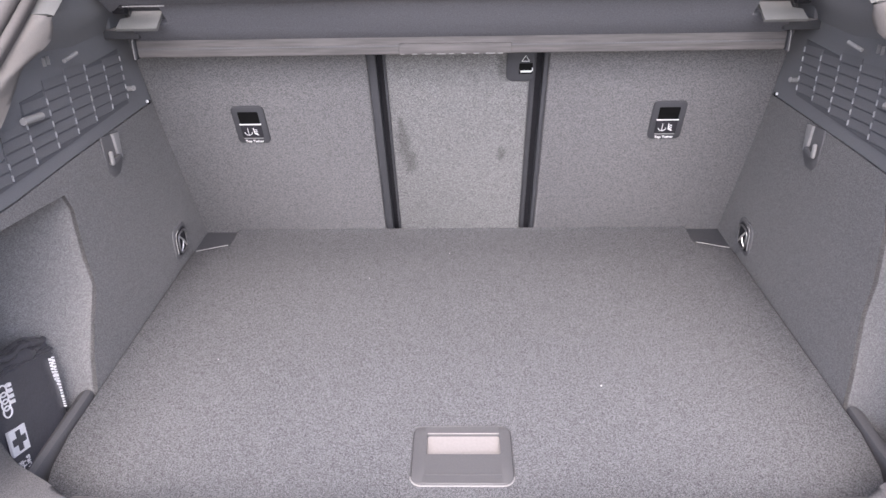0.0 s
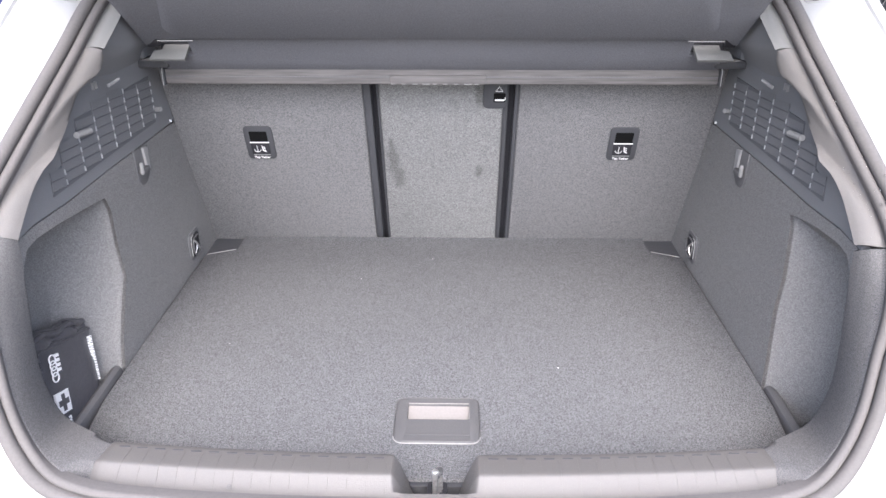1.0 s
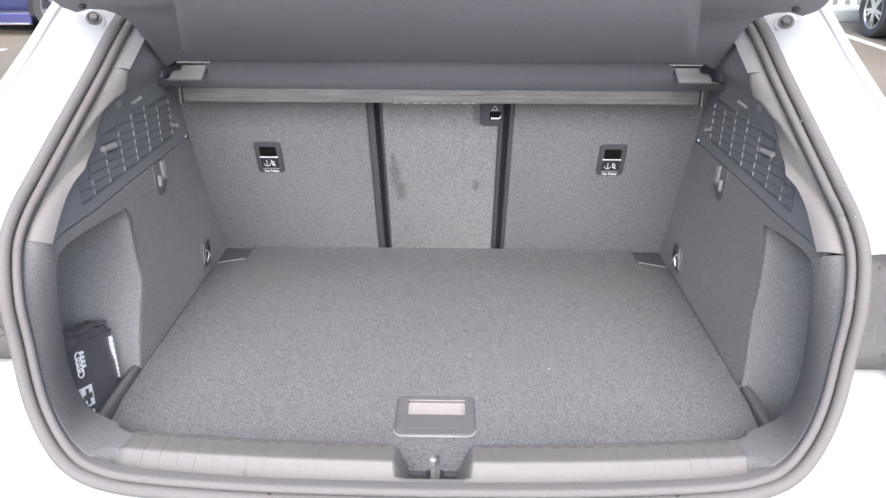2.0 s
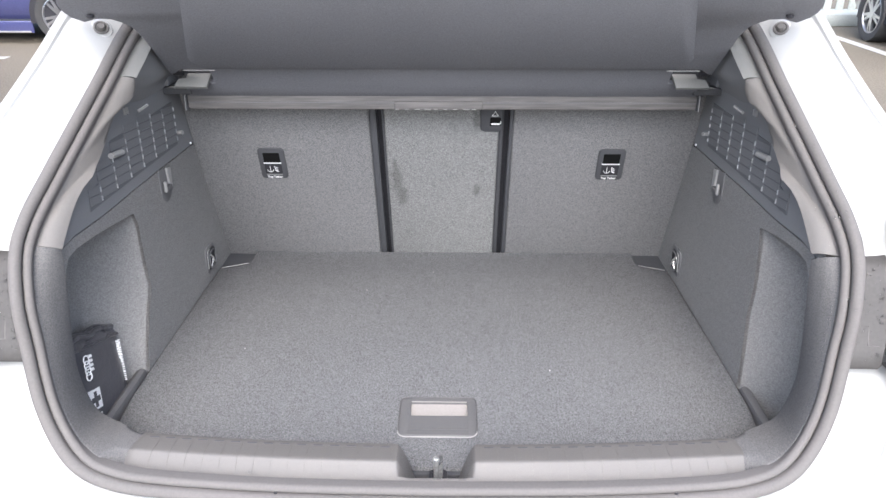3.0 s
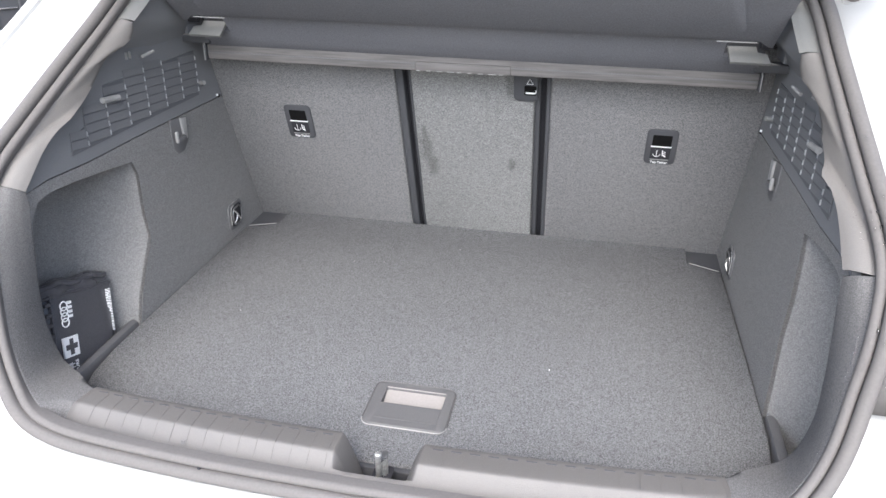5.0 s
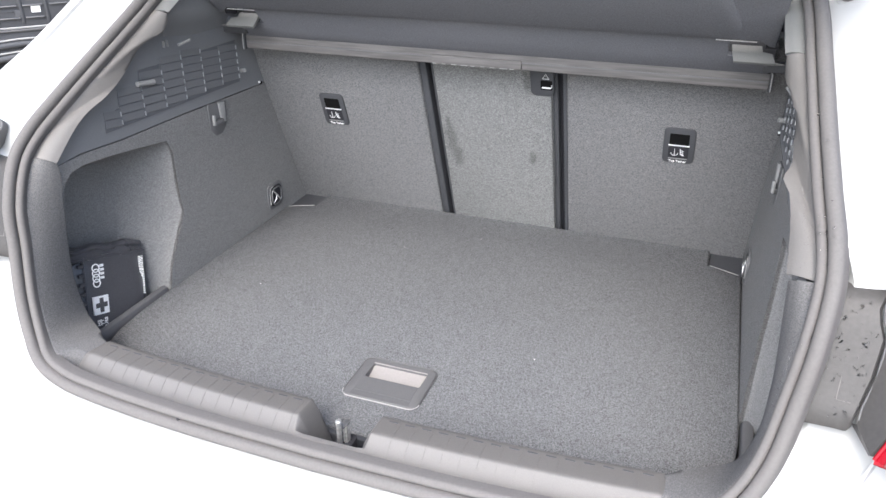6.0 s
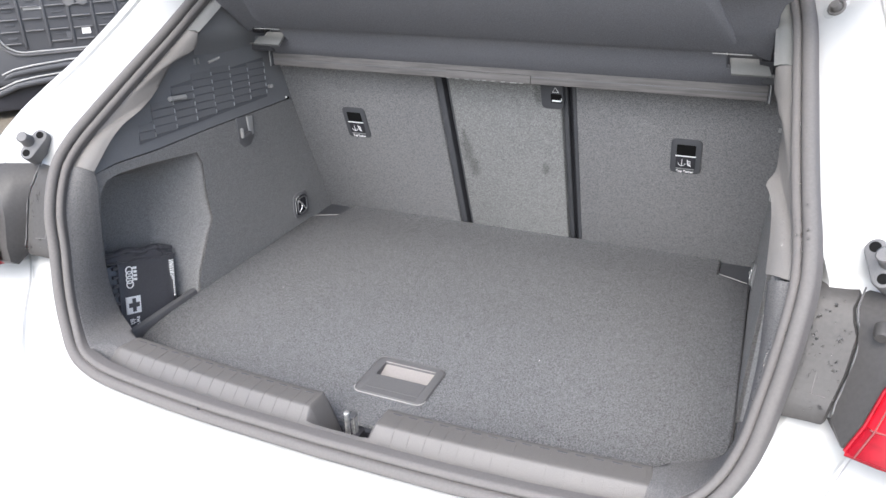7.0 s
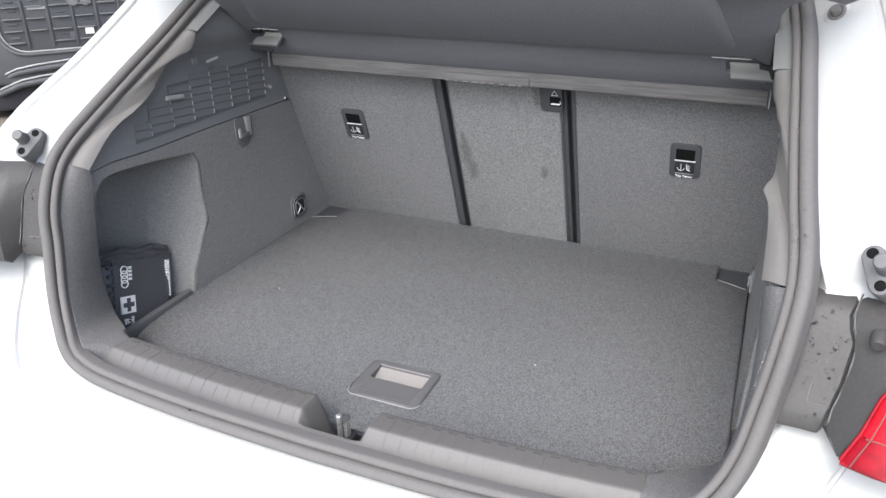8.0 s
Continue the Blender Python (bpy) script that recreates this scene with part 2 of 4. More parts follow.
def letters(text, size, o, u, v, depth=0.0004):
    """A mesh of the words in the built-in font, at o along u, upright along v."""
    cu = bpy.data.curves.new("words", "FONT")
    cu.body, cu.size, cu.extrude, cu.align_x = text, size, depth, "CENTER"
    cu.offset = size * .02
    ob = bpy.data.objects.new("words", cu)
    scene.collection.objects.link(ob)
    bpy.context.view_layer.update()
    me = bpy.data.meshes.new_from_object(ob.evaluated_get(bpy.context.evaluated_depsgraph_get()))
    bm = bmesh.new()
    bm.from_mesh(me)
    bpy.data.objects.remove(ob)
    bpy.data.curves.remove(cu)
    bpy.data.meshes.remove(me)
    u, v = Vector(u).normalized(), Vector(v).normalized()
    w = u.cross(v)
    bm.transform(Matrix.Translation(Vector(o)) @ Matrix((u, v, w)).transposed().to_4x4())
    return bm


# ---- ground and parking place ----
gm = bmesh.new()
bmesh.ops.create_grid(gm, x_segments=8, y_segments=8, size=300)
solo("ground", gm, ASPHALT, "worn grey-brown tarmac of a car park", "ground", kind="structure")


def marking(points, label):
    ob = solo("parking_line", prism(points, (0, 0, 0.0), (0, 0, 0.004)), LINEPAINT, label, "road marking", "parking lines", "structure")
    return ob


marking([(4.56, 5.4, 0), (4.68, 5.4, 0), (4.72, 9.6, 0), (4.60, 9.6, 0)], "worn white parking bay line on tarmac")
marking([(-9.0, 7.58, 0), (-4.72, 7.58, 0), (-4.72, 7.70, 0), (-9.0, 7.70, 0)], "worn white parking bay line on tarmac")

# ---- the rings round the boot opening, from below to the roof, half of each ----
SEAL = [(0, .414, .680), (.2, .417, .681), (.36, .426, .684), (.43, .435, .691), (.474, .448, .706), (.508, .469, .735), (.531, .490, .783), (.544, .512, .85), (.552, .528, .91), (.558, .56, .968), (.556, .598, 1.006), (.549, .655, 1.043), (.541, .735, 1.09), (.533, .83, 1.143), (.521, .935, 1.207), (.49, 1.03, 1.265), (.40, 1.10, 1.31), (.2, 1.14, 1.335), (0, 1.15, 1.34)]
INNER = [(0, .508, .712), (.2, .508, .712), (.36, .513, .714), (.420, .526, .710), (.452, .549, .702), (.5005, .577, .708), (.5195, .585, .760), (.5215, .591, .816), (.520, .598, .867), (.516, .604, .940), (.513, .600, .982), (.510, .655, 1.005), (.505, .742, 1.043), (.491, .858, 1.122), (.486, .935, 1.172), (.478, 1.0, 1.215), (.40, 1.06, 1.26), (.2, 1.09, 1.29), (0, 1.10, 1.29)]
FLANGE = [(0, .33, .652), (.2, .335, .653), (.38, .35, .655), (.47, .37, .665), (.545, .405, .69), (.600, .465, .735), (.640, .530, .785), (.680, .575, .85), (.715, .598, .91), (.735, .605, .97), (.703, .637, 1.022), (.680, .685, 1.060), (.653, .745, 1.103), (.626, .840, 1.172), (.60, .935, 1.245), (.55, 1.03, 1.31), (.42, 1.10, 1.36), (.2, 1.14, 1.385), (0, 1.15, 1.39)]
NRING = 109


def mirrored(half):
    """The closed ring from its right half: up the right side, over the top, down the left."""
    right = spline(half, NRING)
    left = [Vector((-p.x, p.y, p.z)) for p in right[1:-1]][::-1]
    return right + left


def ring_frames(ring):
    """For each point the outward way and the normal, away from the boot."""
    n = len(ring)
    out = []
    for i, p in enumerate(ring):
        t = (ring[(i + 1) % n] - ring[i - 1]).normalized()
        s = max(0.0, min(1.0, (p.z - 0.90) / 0.14))
        nr = Vector((math.copysign(0.5 * max(0.0, min(1.0, (abs(p.x) - 0.40) / 0.09)), -p.x), -1, 0.25)).lerp(Vector((-0.45 * max(-1.0, min(1.0, p.x / 0.3)), -0.55, 0.85)), s).normalized()
        o = t.cross(nr).normalized()
        if o.dot(Vector((p.x, 0, p.z - 0.98))) < 0:
            o = -o
        nr = (nr - t * nr.dot(t)).normalized()
        out.append((o, nr))
    return out


SEAL_RING = mirrored(SEAL)
FRAMES = ring_frames(SEAL_RING)


def broad(z):
    """The seal lies flatter, and so looks broader, along the pillars."""
    return 1 + 0.04 * max(0.0, min(1.0, (z - 0.98) / 0.09))


def off(o, n):
    """The seal's ring, moved by o outward and n off the body."""
    return [p + f[0] * o * (broad(p.z) if o < 0 else 1) + f[1] * n for p, f in zip(SEAL_RING, FRAMES)]


def arc_profile(cx, cn, r, a0, a1, k):
    return [(cx + r * math.cos(radians(a0 + (a1 - a0) * i / k)), cn + r * math.sin(radians(a0 + (a1 - a0) * i / k))) for i in range(k + 1)]


def sweep(profile):
    return loft([off(o, n) for o, n in profile], closed=True)


car = thing("car", (0, 1.9, 0), "white hatchback car with its boot open, parked on tarmac", "car")
seal = thing("weather_seal", (0, .41, .66), "grey rubber weather seal with two beads round the boot opening", "seal")
prof = [(0.001, -0.014), (0.001, 0.0)] + arc_profile(-0.0070, 0.002, 0.0080, 0, 165, 8) + [(-0.0153, -0.003)] + arc_profile(-0.0215, -0.002, 0.0060, 15, 175, 7) + [(-0.0283, -0.016)]
part("bead", sweep(prof), RUBBER, seal)
for dx, dy in ((-.21, 0.0), (.31, 0.001)):
    k = min(range(len(SEAL_RING)), key=lambda i: abs(SEAL_RING[i].x - dx) + (SEAL_RING[i].z > .8) * 9)
    fr = FRAMES[k]
    bm = bmesh.new()
    bmesh.ops.create_icosphere(bm, subdivisions=2, radius=0.0028, matrix=Matrix.Translation(SEAL_RING[k] - fr[0] * .016 + fr[1] * .001))
    part("grit", bm, BLACK, seal, "dark speck of dirt")

# ---- the white body ----
FLANGE_RING = mirrored(FLANGE)
OUTER = [(0, .20, .60), (.25, .205, .60), (.45, .22, .605), (.6, .26, .62), (.70, .33, .655), (.77, .42, .70), (.81, .50, .77), (.82, .56, .83), (.815, .62, .89), (.79, .70, .945), (.76, .76, .985), (.73, .82, 1.025), (.70, .88, 1.075), (.665, .96, 1.145), (.64, 1.05, 1.21), (.58, 1.12, 1.29), (.44, 1.18, 1.345), (.2, 1.21, 1.37), (0, 1.22, 1.375)]
BULGE = [(0, .17, .46), (.25, .175, .46), (.45, .19, .46), (.62, .24, .47), (.75, .33, .49), (.82, .45, .53), (.85, .58, .62), (.865, .70, .74), (.86, .80, .83), (.84, .90, .90), (.81, .98, .95), (.775, 1.04, 1.0), (.735, 1.10, 1.06), (.69, 1.16, 1.14), (.655, 1.24, 1.21), (.59, 1.30, 1.31), (.44, 1.36, 1.38), (.2, 1.39, 1.41), (0, 1.40, 1.415)]
MIDDLE = [(0, .42, .24), (.25, .42, .24), (.45, .43, .24), (.62, .47, .25), (.76, .62, .28), (.84, .80, .36), (.87, 1.0, .50), (.885, 1.15, .65), (.885, 1.25, .78), (.875, 1.35, .88), (.85, 1.40, .94), (.815, 1.44, 1.0), (.765, 1.48, 1.08), (.705, 1.52, 1.17), (.66, 1.58, 1.25), (.59, 1.63, 1.35), (.44, 1.68, 1.42), (.2, 1.7, 1.45), (0, 1.7, 1.455)]
FRONT_X = (0, .25, .5, .7, .80, .86, .88, .89, .89, .885, .87, .83, .77, .71, .66, .59, .44, .2, 0)
DOOR = [(x, 2.7, z) for x, z in zip(FRONT_X, (.22, .22, .22, .23, .27, .35, .5, .63, .75, .86, .93, 1.0, 1.09, 1.17, 1.25, 1.36, 1.42, 1.45, 1.455))]
BONNET = [(x * .98, 3.5, z) for x, z in zip(FRONT_X, (.22, .22, .22, .23, .27, .35, .48, .58, .66, .74, .80, .85, .88, .90, .92, .94, .96, .97, .98))]
NOSE = [(x * .82, 4.2 - .12 * (x / .89) ** 2, z) for x, z in zip(FRONT_X, (.22, .22, .22, .23, .26, .32, .42, .50, .56, .62, .67, .71, .74, .76, .77, .78, .79, .80, .80))]


def dent(z):
    """How deep the body steps back behind the lamp brackets at height z."""
    return 0.026 * max(0.0, min(1.0, (z - 0.795) / 0.03)) * max(0.0, min(1.0, (0.995 - z) / 0.02))


mid = [a.lerp(b, 0.55) + f[1] * (0.006 - dent(a.z)) for a, b, f in zip(off(0.0, -0.012), FLANGE_RING, FRAMES)]
near = [a.lerp(b, 0.12) + f[1] * (0.002 - dent(a.z)) for a, b, f in zip(off(0.0, -0.012), FLANGE_RING, FRAMES)]
lip = [b + f[1] * 0.006 for b, f in zip(FLANGE_RING, FRAMES)]
drip = [[a.lerp(b, w) + f[1] * d for a, b, f in zip(off(0.0, -0.012), FLANGE_RING, FRAMES)] for w, d in ((.78, .004), (.81, -.001), (.85, -.001), (.88, .004))]
rows = [[p - f[1] * dent(p.z) for p, f in zip(off(-.012, -.018), FRAMES)], [p - f[1] * dent(p.z) for p, f in zip(off(0.0005, -.012), FRAMES)], near, mid, *drip, lip] + [mirrored(r) for r in (OUTER, BULGE, MIDDLE, DOOR, BONNET, NOSE)]
bm = loft(rows, closed=True)
bm.verts.ensure_lookup_table()
bm.faces.new(bm.verts[-len(SEAL_RING):])
part("body", bm, PAINT, car, angle=35)


def wheel(parent, x, y, face, r=0.32, spokes=5, rim_mat=RIM):
    """A road wheel with tyre and spoked rim; face: the way its outer side looks along x."""
    w = 0.20
    prof = [(r * .68, 0.0), (r * .74, .012), (r * .95, .014), (r, -.03), (r, -w + .03), (r * .95, -w), (r * .68, -w)]
    rows = [[Vector((x + face * b, y + a * math.cos(k * math.tau / 40), r + a * math.sin(k * math.tau / 40))) for k in range(40)] for a, b in prof]
    t = part("tyre", loft(rows, closed=True), TYRE, parent)
    own = bmesh.new()
    rows = [[Vector((x + face * b, y + a * math.cos(k * math.tau / 40), r + a * math.sin(k * math.tau / 40))) for k in range(40)] for a, b in ((r * .70, .002), (r * .66, .006), (r * .63, -.01), (r * .62, -.12))]
    loft(rows, closed=True, bm=own)
    for k in range(spokes * 2):
        a = k * math.tau / (spokes * 2) + (0.14 if k % 2 else -0.14)
        d = Vector((0, math.cos(a), math.sin(a)))
        s = Vector((0, -d.z, d.y))
        c = Vector((x - face * .012, y, r))
        pts = [c + d * r * .1 + s * .02, c + d * r * .1 - s * .02, c + d * r * .65 - s * .013, c + d * r * .65 + s * .013]
        prism(pts, (-face * .02, 0, 0), (face * .012, 0, 0), bm=own)
    tube([(x - face * .03, y, r), (x + face * .004, y, r)], r * .17, 16, bm=own)
    part("rim", own, rim_mat, t, "spoked alloy rim")
    rows = [[Vector((x - face * .10, y + a * math.cos(k * math.tau / 24), r + a * math.sin(k * math.tau / 24))) for k in range(24)] for a in (.001, r * .62)]
    part("brake_disc", loft(rows, closed=True), BLACK, t)


for wy in (0.98, 3.45):
    for f in (-1, 1):
        wheel(car, f * 0.895, wy, f)

# the open boot lid, high above the opening
LD, LN = Vector((0, -0.84, 0.543)), Vector((0, -0.543, -0.84))
LH = Vector((0, 1.16, 1.41))


def lid_at(x, s, n):
    return LH + LD * s + LN * n + Vector((x, 0, 0))


rows = []
for s, half, n in ((0, .50, 0), (.25, .54, -.01), (.5, .59, -.01), (.62, .62, -.03), (.8, .63, -.05), (.94, .60, -.03), (.97, .57, .03), (.95, .55, .06)):
    rows.append([lid_at(half * (-1 + 2 * k / 24), s, n - .03 * (1 - (-1 + 2 * k / 24) ** 2)) for k in range(25)])
boot_lid = part("boot_lid", thick(loft(rows), 0.012), PAINT, car, "white boot lid, raised open")
part("lid_trim", prism([lid_at(x, s, .03) for x, s in ((-.5, .5), (.5, .5), (.53, .6), (.54, .92), (-.54, .92), (-.53, .6))], LN * -.012, LN * .012, .008), PLASTIC, boot_lid, "dark grained plastic lining")
part("lid_window", prism([lid_at(x, s, .012) for x, s in ((-.46, .04), (.46, .04), (.5, .46), (-.5, .46))], LN * -.004, LN * .004), WINDOW, boot_lid, "dark rear window glass")


def half_ring(ctrl, s, u0, u1, n):
    """A stretch of a half ring's spline between its points u0 and u1, on side s."""
    k = len(ctrl) - 1
    pts = spline(ctrl, 20 * k + 1)
    out = []
    for i in range(n):
        u = (u0 + (u1 - u0) * i / (n - 1)) * 20
        a = min(int(u), 20 * k - 1)
        p = pts[a].lerp(pts[a + 1], u - a)
        out.append(Vector((p.x * s, p.y, p.z)))
    return out


def seal_inside(s, u0, u1, n, o, d):
    """The same stretch on the seal's inner side."""
    res = []
    for i in range(n):
        u = (u0 + (u1 - u0) * i / (n - 1)) / (len(SEAL) - 1) * (NRING - 1)
        a = min(int(u), NRING - 2)
        t = u - a
        p = SEAL_RING[a].lerp(SEAL_RING[a + 1], t)
        oo, nn = FRAMES[a][0].lerp(FRAMES[a + 1][0], t), FRAMES[a][1].lerp(FRAMES[a + 1][1], t)
        p = p + oo * o * broad(p.z) + nn * d
        res.append(Vector((p.x * s, p.y, p.z)))
    return res


def low_end(z):
    """1 at the sill corner, 0 from the upright stretch on."""
    return max(0.0, min(1.0, (.735 - z) / .03))


def sections(s, u0, u1, n, puff=0.009, turn=0.012, inner=None, deep=0.012):
    """Cross-sections of the lining between seal and boot wall, rounded over, from the seal inwards."""
    a = seal_inside(s, u0, u1, n, -.027, -.014)
    b = [Vector((p.x * s, p.y, p.z)) for p in spline(inner, n)] if inner else half_ring(INNER, s, u0, u1, n)
    out = []
    for p, q in zip(a, b):
        way = Vector((-s * .55, -.75, .3 if p.z < .9 else .6)).normalized() * puff
        row = [p] + [p.lerp(q, t) + way * k for t, k in ((0.02, .35), (0.25, .85), (.5, 1.0), (.78, .68), (0.93, .25))] + [q, q + Vector((s * deep, turn * 1.2 - (turn * 1.2 + .006) * low_end(q.z), -.075 * low_end(q.z)))]
        out.append(row)
    return out


def resampled(row, n):
    """The section as n points: smooth over its back, straight down its inner end."""
    body = spline(row[:-1], n - 4)
    return body + [body[-1].lerp(row[-1], k / 4) for k in (1, 2, 3, 4)]


# ---- sill profile, from the load floor over the top to the seal ----
NX = .005
SP = [(.519, .600), (.5185, .670), (.518, .690), (.5168, .6975), (.513, .7015), (.505, .7027), (.494, .7035), (.483, .7041), (.4750, .7040), (.4710, .7012), (.4655, .6967), (.4585, .6912), (.450, .6848), (.442, .678)]


def sill_rows(x, grow=0.0):
    bow = .015 * (abs(x) / .42) ** 2.2
    dz = .004 * (abs(x) / .42) ** 2
    pts = spline([(0, y, z) for y, z in SP], 34)
    res = []
    for i, p in enumerate(pts):
        t = (pts[min(i + 1, 33)] - pts[max(i - 1, 0)]).normalized()
        nrm = Vector((0, t.z, -t.y))
        res.append(Vector((x, p.y + bow, p.z + dz)) + nrm * grow)
    return res


# ---- boot side linings ----
NICHE_MOUTH = [(.775, .565), (.786, .631), (.805, .680), (.836, .728), (.864, .766), (.861, .815), (.866, .885), (.855, .910), (.79, .919), (.714, .928), (.66, .932), (.632, .929), (.612, .91), (.60, .87), (.595, .565)]
NICHE_BACK = [(.735, .565), (.745, .63), (.757, .68), (.770, .72), (.783, .76), (.788, .81), (.793, .86), (.783, .88), (.75, .89), (.70, .895), (.655, .895), (.625, .89), (.605, .87), (.59, .84), (.585, .565)]
SHALLOW_MOUTH = [(.748, .565), (.754, .631), (.760, .680), (.770, .728), (.777, .766), (.775, .815), (.788, .885), (.800, .912), (.76, .921), (.714, .928), (.66, .932), (.632, .929), (.612, .91), (.60, .87), (.595, .565)]
SHALLOW_BACK = [(.690, .565), (.69, .63), (.69, .68), (.695, .72), (.70, .76), (.705, .81), (.715, .86), (.72, .88), (.70, .89), (.68, .895), (.65, .895), (.625, .89), (.605, .87), (.59, .84), (.585, .565)]


TRIM_EDGE = [(.514, .600, .957), (.512, .649, 1.000), (.511, .687, 1.021), (.510, .734, 1.037), (.509, .765, 1.055), (.508, .790, 1.074), (.503, .808, 1.093), (.497, .832, 1.102), (.492, .857, 1.111), (.490, .868, 1.122), (.490, .871, 1.135)]
PLATE_EDGE = [(.490, .872, 1.137), (.484, .937, 1.174), (.478, 1.0, 1.215), (.44, 1.04, 1.245)]


def lean(z):
    """Half the boot's width at height z: the side walls lean out a little."""
    return .5115 + .035 * (z - .64)


def side_lining(s):
    x0 = 0.52 * s
    side = "felt-lined boot side wall with storage niche, grille and hook"
    t = thing("side_lining", (x0, .9, .58), side, "boot lining", "boot side walls")

    def at(pts, x):
        return [Vector((x, y, z)) for y, z in pts]

    def wall_at(pts):
        return [Vector((s * lean(z), y, z)) for y, z in pts]

    edge, deep_edge, depth = (NICHE_MOUTH, NICHE_BACK, .606) if s < 0 else (SHALLOW_MOUTH, SHALLOW_BACK, .575)

    top = [(.588, .942), (.62, .947), (.66, .949), (.751, .944), (.9, .943), (1.17, .937), (1.34, .934), (1.34, .56), (.775, .56)]
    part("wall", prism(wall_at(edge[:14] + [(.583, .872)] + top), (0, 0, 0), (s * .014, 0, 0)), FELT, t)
    # niche
    mouth = wall_at(edge)
    for p in mouth[13:]:
        p.x = s * .538
    rim = [p + Vector((s * .006, 0, 0)) for p in mouth]
    back = at(deep_edge, s * depth)
    inner = [p.lerp(q, .12) for p, q in zip(rim, back)]
    deep = [p.lerp(q, .88) for p, q in zip(rim, back)]
    bm = loft([mouth, rim, inner, deep, back])
    bm.verts.ensure_lookup_table()
    bm.faces.new(bm.verts[-len(NICHE_BACK):])
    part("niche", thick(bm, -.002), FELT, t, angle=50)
    part("niche_floor", box((min(s * .512, s * .64), .57, .575), (max(s * .505, s * .64), .88, .59)), FELT, t)
    lipb = prism(on((0, 0, 0), (1, 0, 0), (0, 0, 1), [(s * .532, .59), (s * .5135, .59), (s * .5135, .638 if s < 0 else .636), (s * .516, .644 if s < 0 else .641), (s * .523, .647 if s < 0 else .643), (s * .530, .643 if s < 0 else .640)]), (0, .585, 0), (0, .785 if s < 0 else .752, 0), .006)
    part("niche_lip", lipb, PLASTIC, t, "dark plastic ridge beside the load floor")
    # rear band: felt below the seam, plastic above
    seam = 9.33 if s < 0 else 9.14
    low = [[p for p in sill_rows(s * x, -.0045)[::-1]] for x in (.33, .405, .4165)]
    low += [resampled(r, 34) for r in sections(s, 3.55, seam - .014, 36, deep=.032)]
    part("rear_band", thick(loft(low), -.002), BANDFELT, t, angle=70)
    part("pillar_trim", thick(loft(sections(s, seam, 13.24, 44, .004, inner=TRIM_EDGE)), -.003), GREYPLASTIC, t, "smooth grey plastic pillar trim", angle=70)
    part("pillar_plate", thick(loft(sections(s, 13.25, 15.6, 14, .002, inner=PLATE_EDGE)), -.003), PLATE, t, "pale grey pillar cover strip", angle=70)
    inner = half_ring(INNER, s, 13.2, 16.2, 16)
    rows = [[p + Vector((s * .004, .004, -.004)) for p in inner], [Vector((s * max(abs(p.x), .49), p.y + .08, p.z - .015)) for p in inner], [Vector((s * max(abs(p.x), .50), 1.35, p.z - .02)) for p in inner]]
    rows = [[Vector((s * .5215, q[0].y + .012, q[0].z - .040)), Vector((s * .512, q[0].y + .005, q[0].z - .020))] + q for q in rows]
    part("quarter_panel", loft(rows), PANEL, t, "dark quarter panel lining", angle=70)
    # plastic upper panel with grille
    xp = s * .522
    up = [(.602, .9465), (.66, .9515), (.751, .9465), (.9, .9455), (1.17, .9395), (1.34, .9365), (1.34, 1.135), (1.0, 1.135), (.93, 1.15), (.86, 1.11), (.80, 1.076), (.735, 1.038), (.662, 1.003), (.622, .978)]
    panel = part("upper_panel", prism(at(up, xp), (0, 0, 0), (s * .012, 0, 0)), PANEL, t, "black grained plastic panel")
    gr = [(.718, .966), (.722, .990), (.757, .999), (.760, 1.022), (.812, 1.024), (.816, 1.047), (1.100, 1.046), (1.100, .962), (.95, .964)]
    part("grille_frame", prism(at(gr, xp - s * .0012), (0, 0, 0), (s * .003, 0, 0), .0008), BACKING, panel, "grille backing darkened for the slits' shade")
    tops = (1.000, 1.024, 1.048, 1.050, 1.050, 1.046, 1.044)
    for k in range(7):
        y = .757 + .0568 * k
        part("grille_bar", box((xp - s * .0013, y - .0007, .966), (xp, y + .0007, tops[k])), SLAT, panel)
        reach = .036 if k == 0 else .0545
        for j in range(6):
            z = .968 + j * .0146
            if z < tops[k] - .008:
                pts = [(xp - s * .001, y - reach, z + .0045), (xp - s * .001, y - .001, z + .0), (xp - s * .0024, y - .001, z + .001), (xp - s * .0020, y - reach, z + .0055)]
                part("grille_slat", prism(pts, (0, 0, 0), (0, 0, .0122)), SLAT, panel)
                part("slat_end", box((xp - s * .0042, y - .0004, z + .002), (xp - s * .0020, y + .0004, z + .0095)), TICK, panel, "rib end painted pale as a highlight")
    # pegs
    part("peg", tube([(xp - s * .006, .803, 1.0275), (xp - s * .007, .843, 1.0225)], .0046, 12), PALEGREY, panel, "short grey plastic peg")
    part("peg", tube([(s * .507, .912, 1.073), (s * .500, .936, 1.078)], .0026, 12), PALEGREY, panel, "short pale plastic peg")
    for dy in (0, .010):
        part("tab", box((min(xp, xp - s * .004), .888 + dy, 1.072), (max(xp, xp - s * .004), .8896 + dy, 1.083)), PALEGREY, panel, "thin upright tab")
    part("stud", tube([(xp, 1.110, .982), (xp - s * .012, 1.106, .984)], .004, 12), PALEGREY, panel, "round grey stud")
    part("stud", box((min(xp - s * .004, xp), 1.166, .942), (max(xp - s * .004, xp), 1.1695, .9465), .001), WHITEPRINT, panel, "small white clip")
    part("clip_slot", box((min(xp - s * .003, xp), 1.1700, .9385), (max(xp - s * .003, xp), 1.1765, .9440)), CAVITY, panel, "small dark slot")
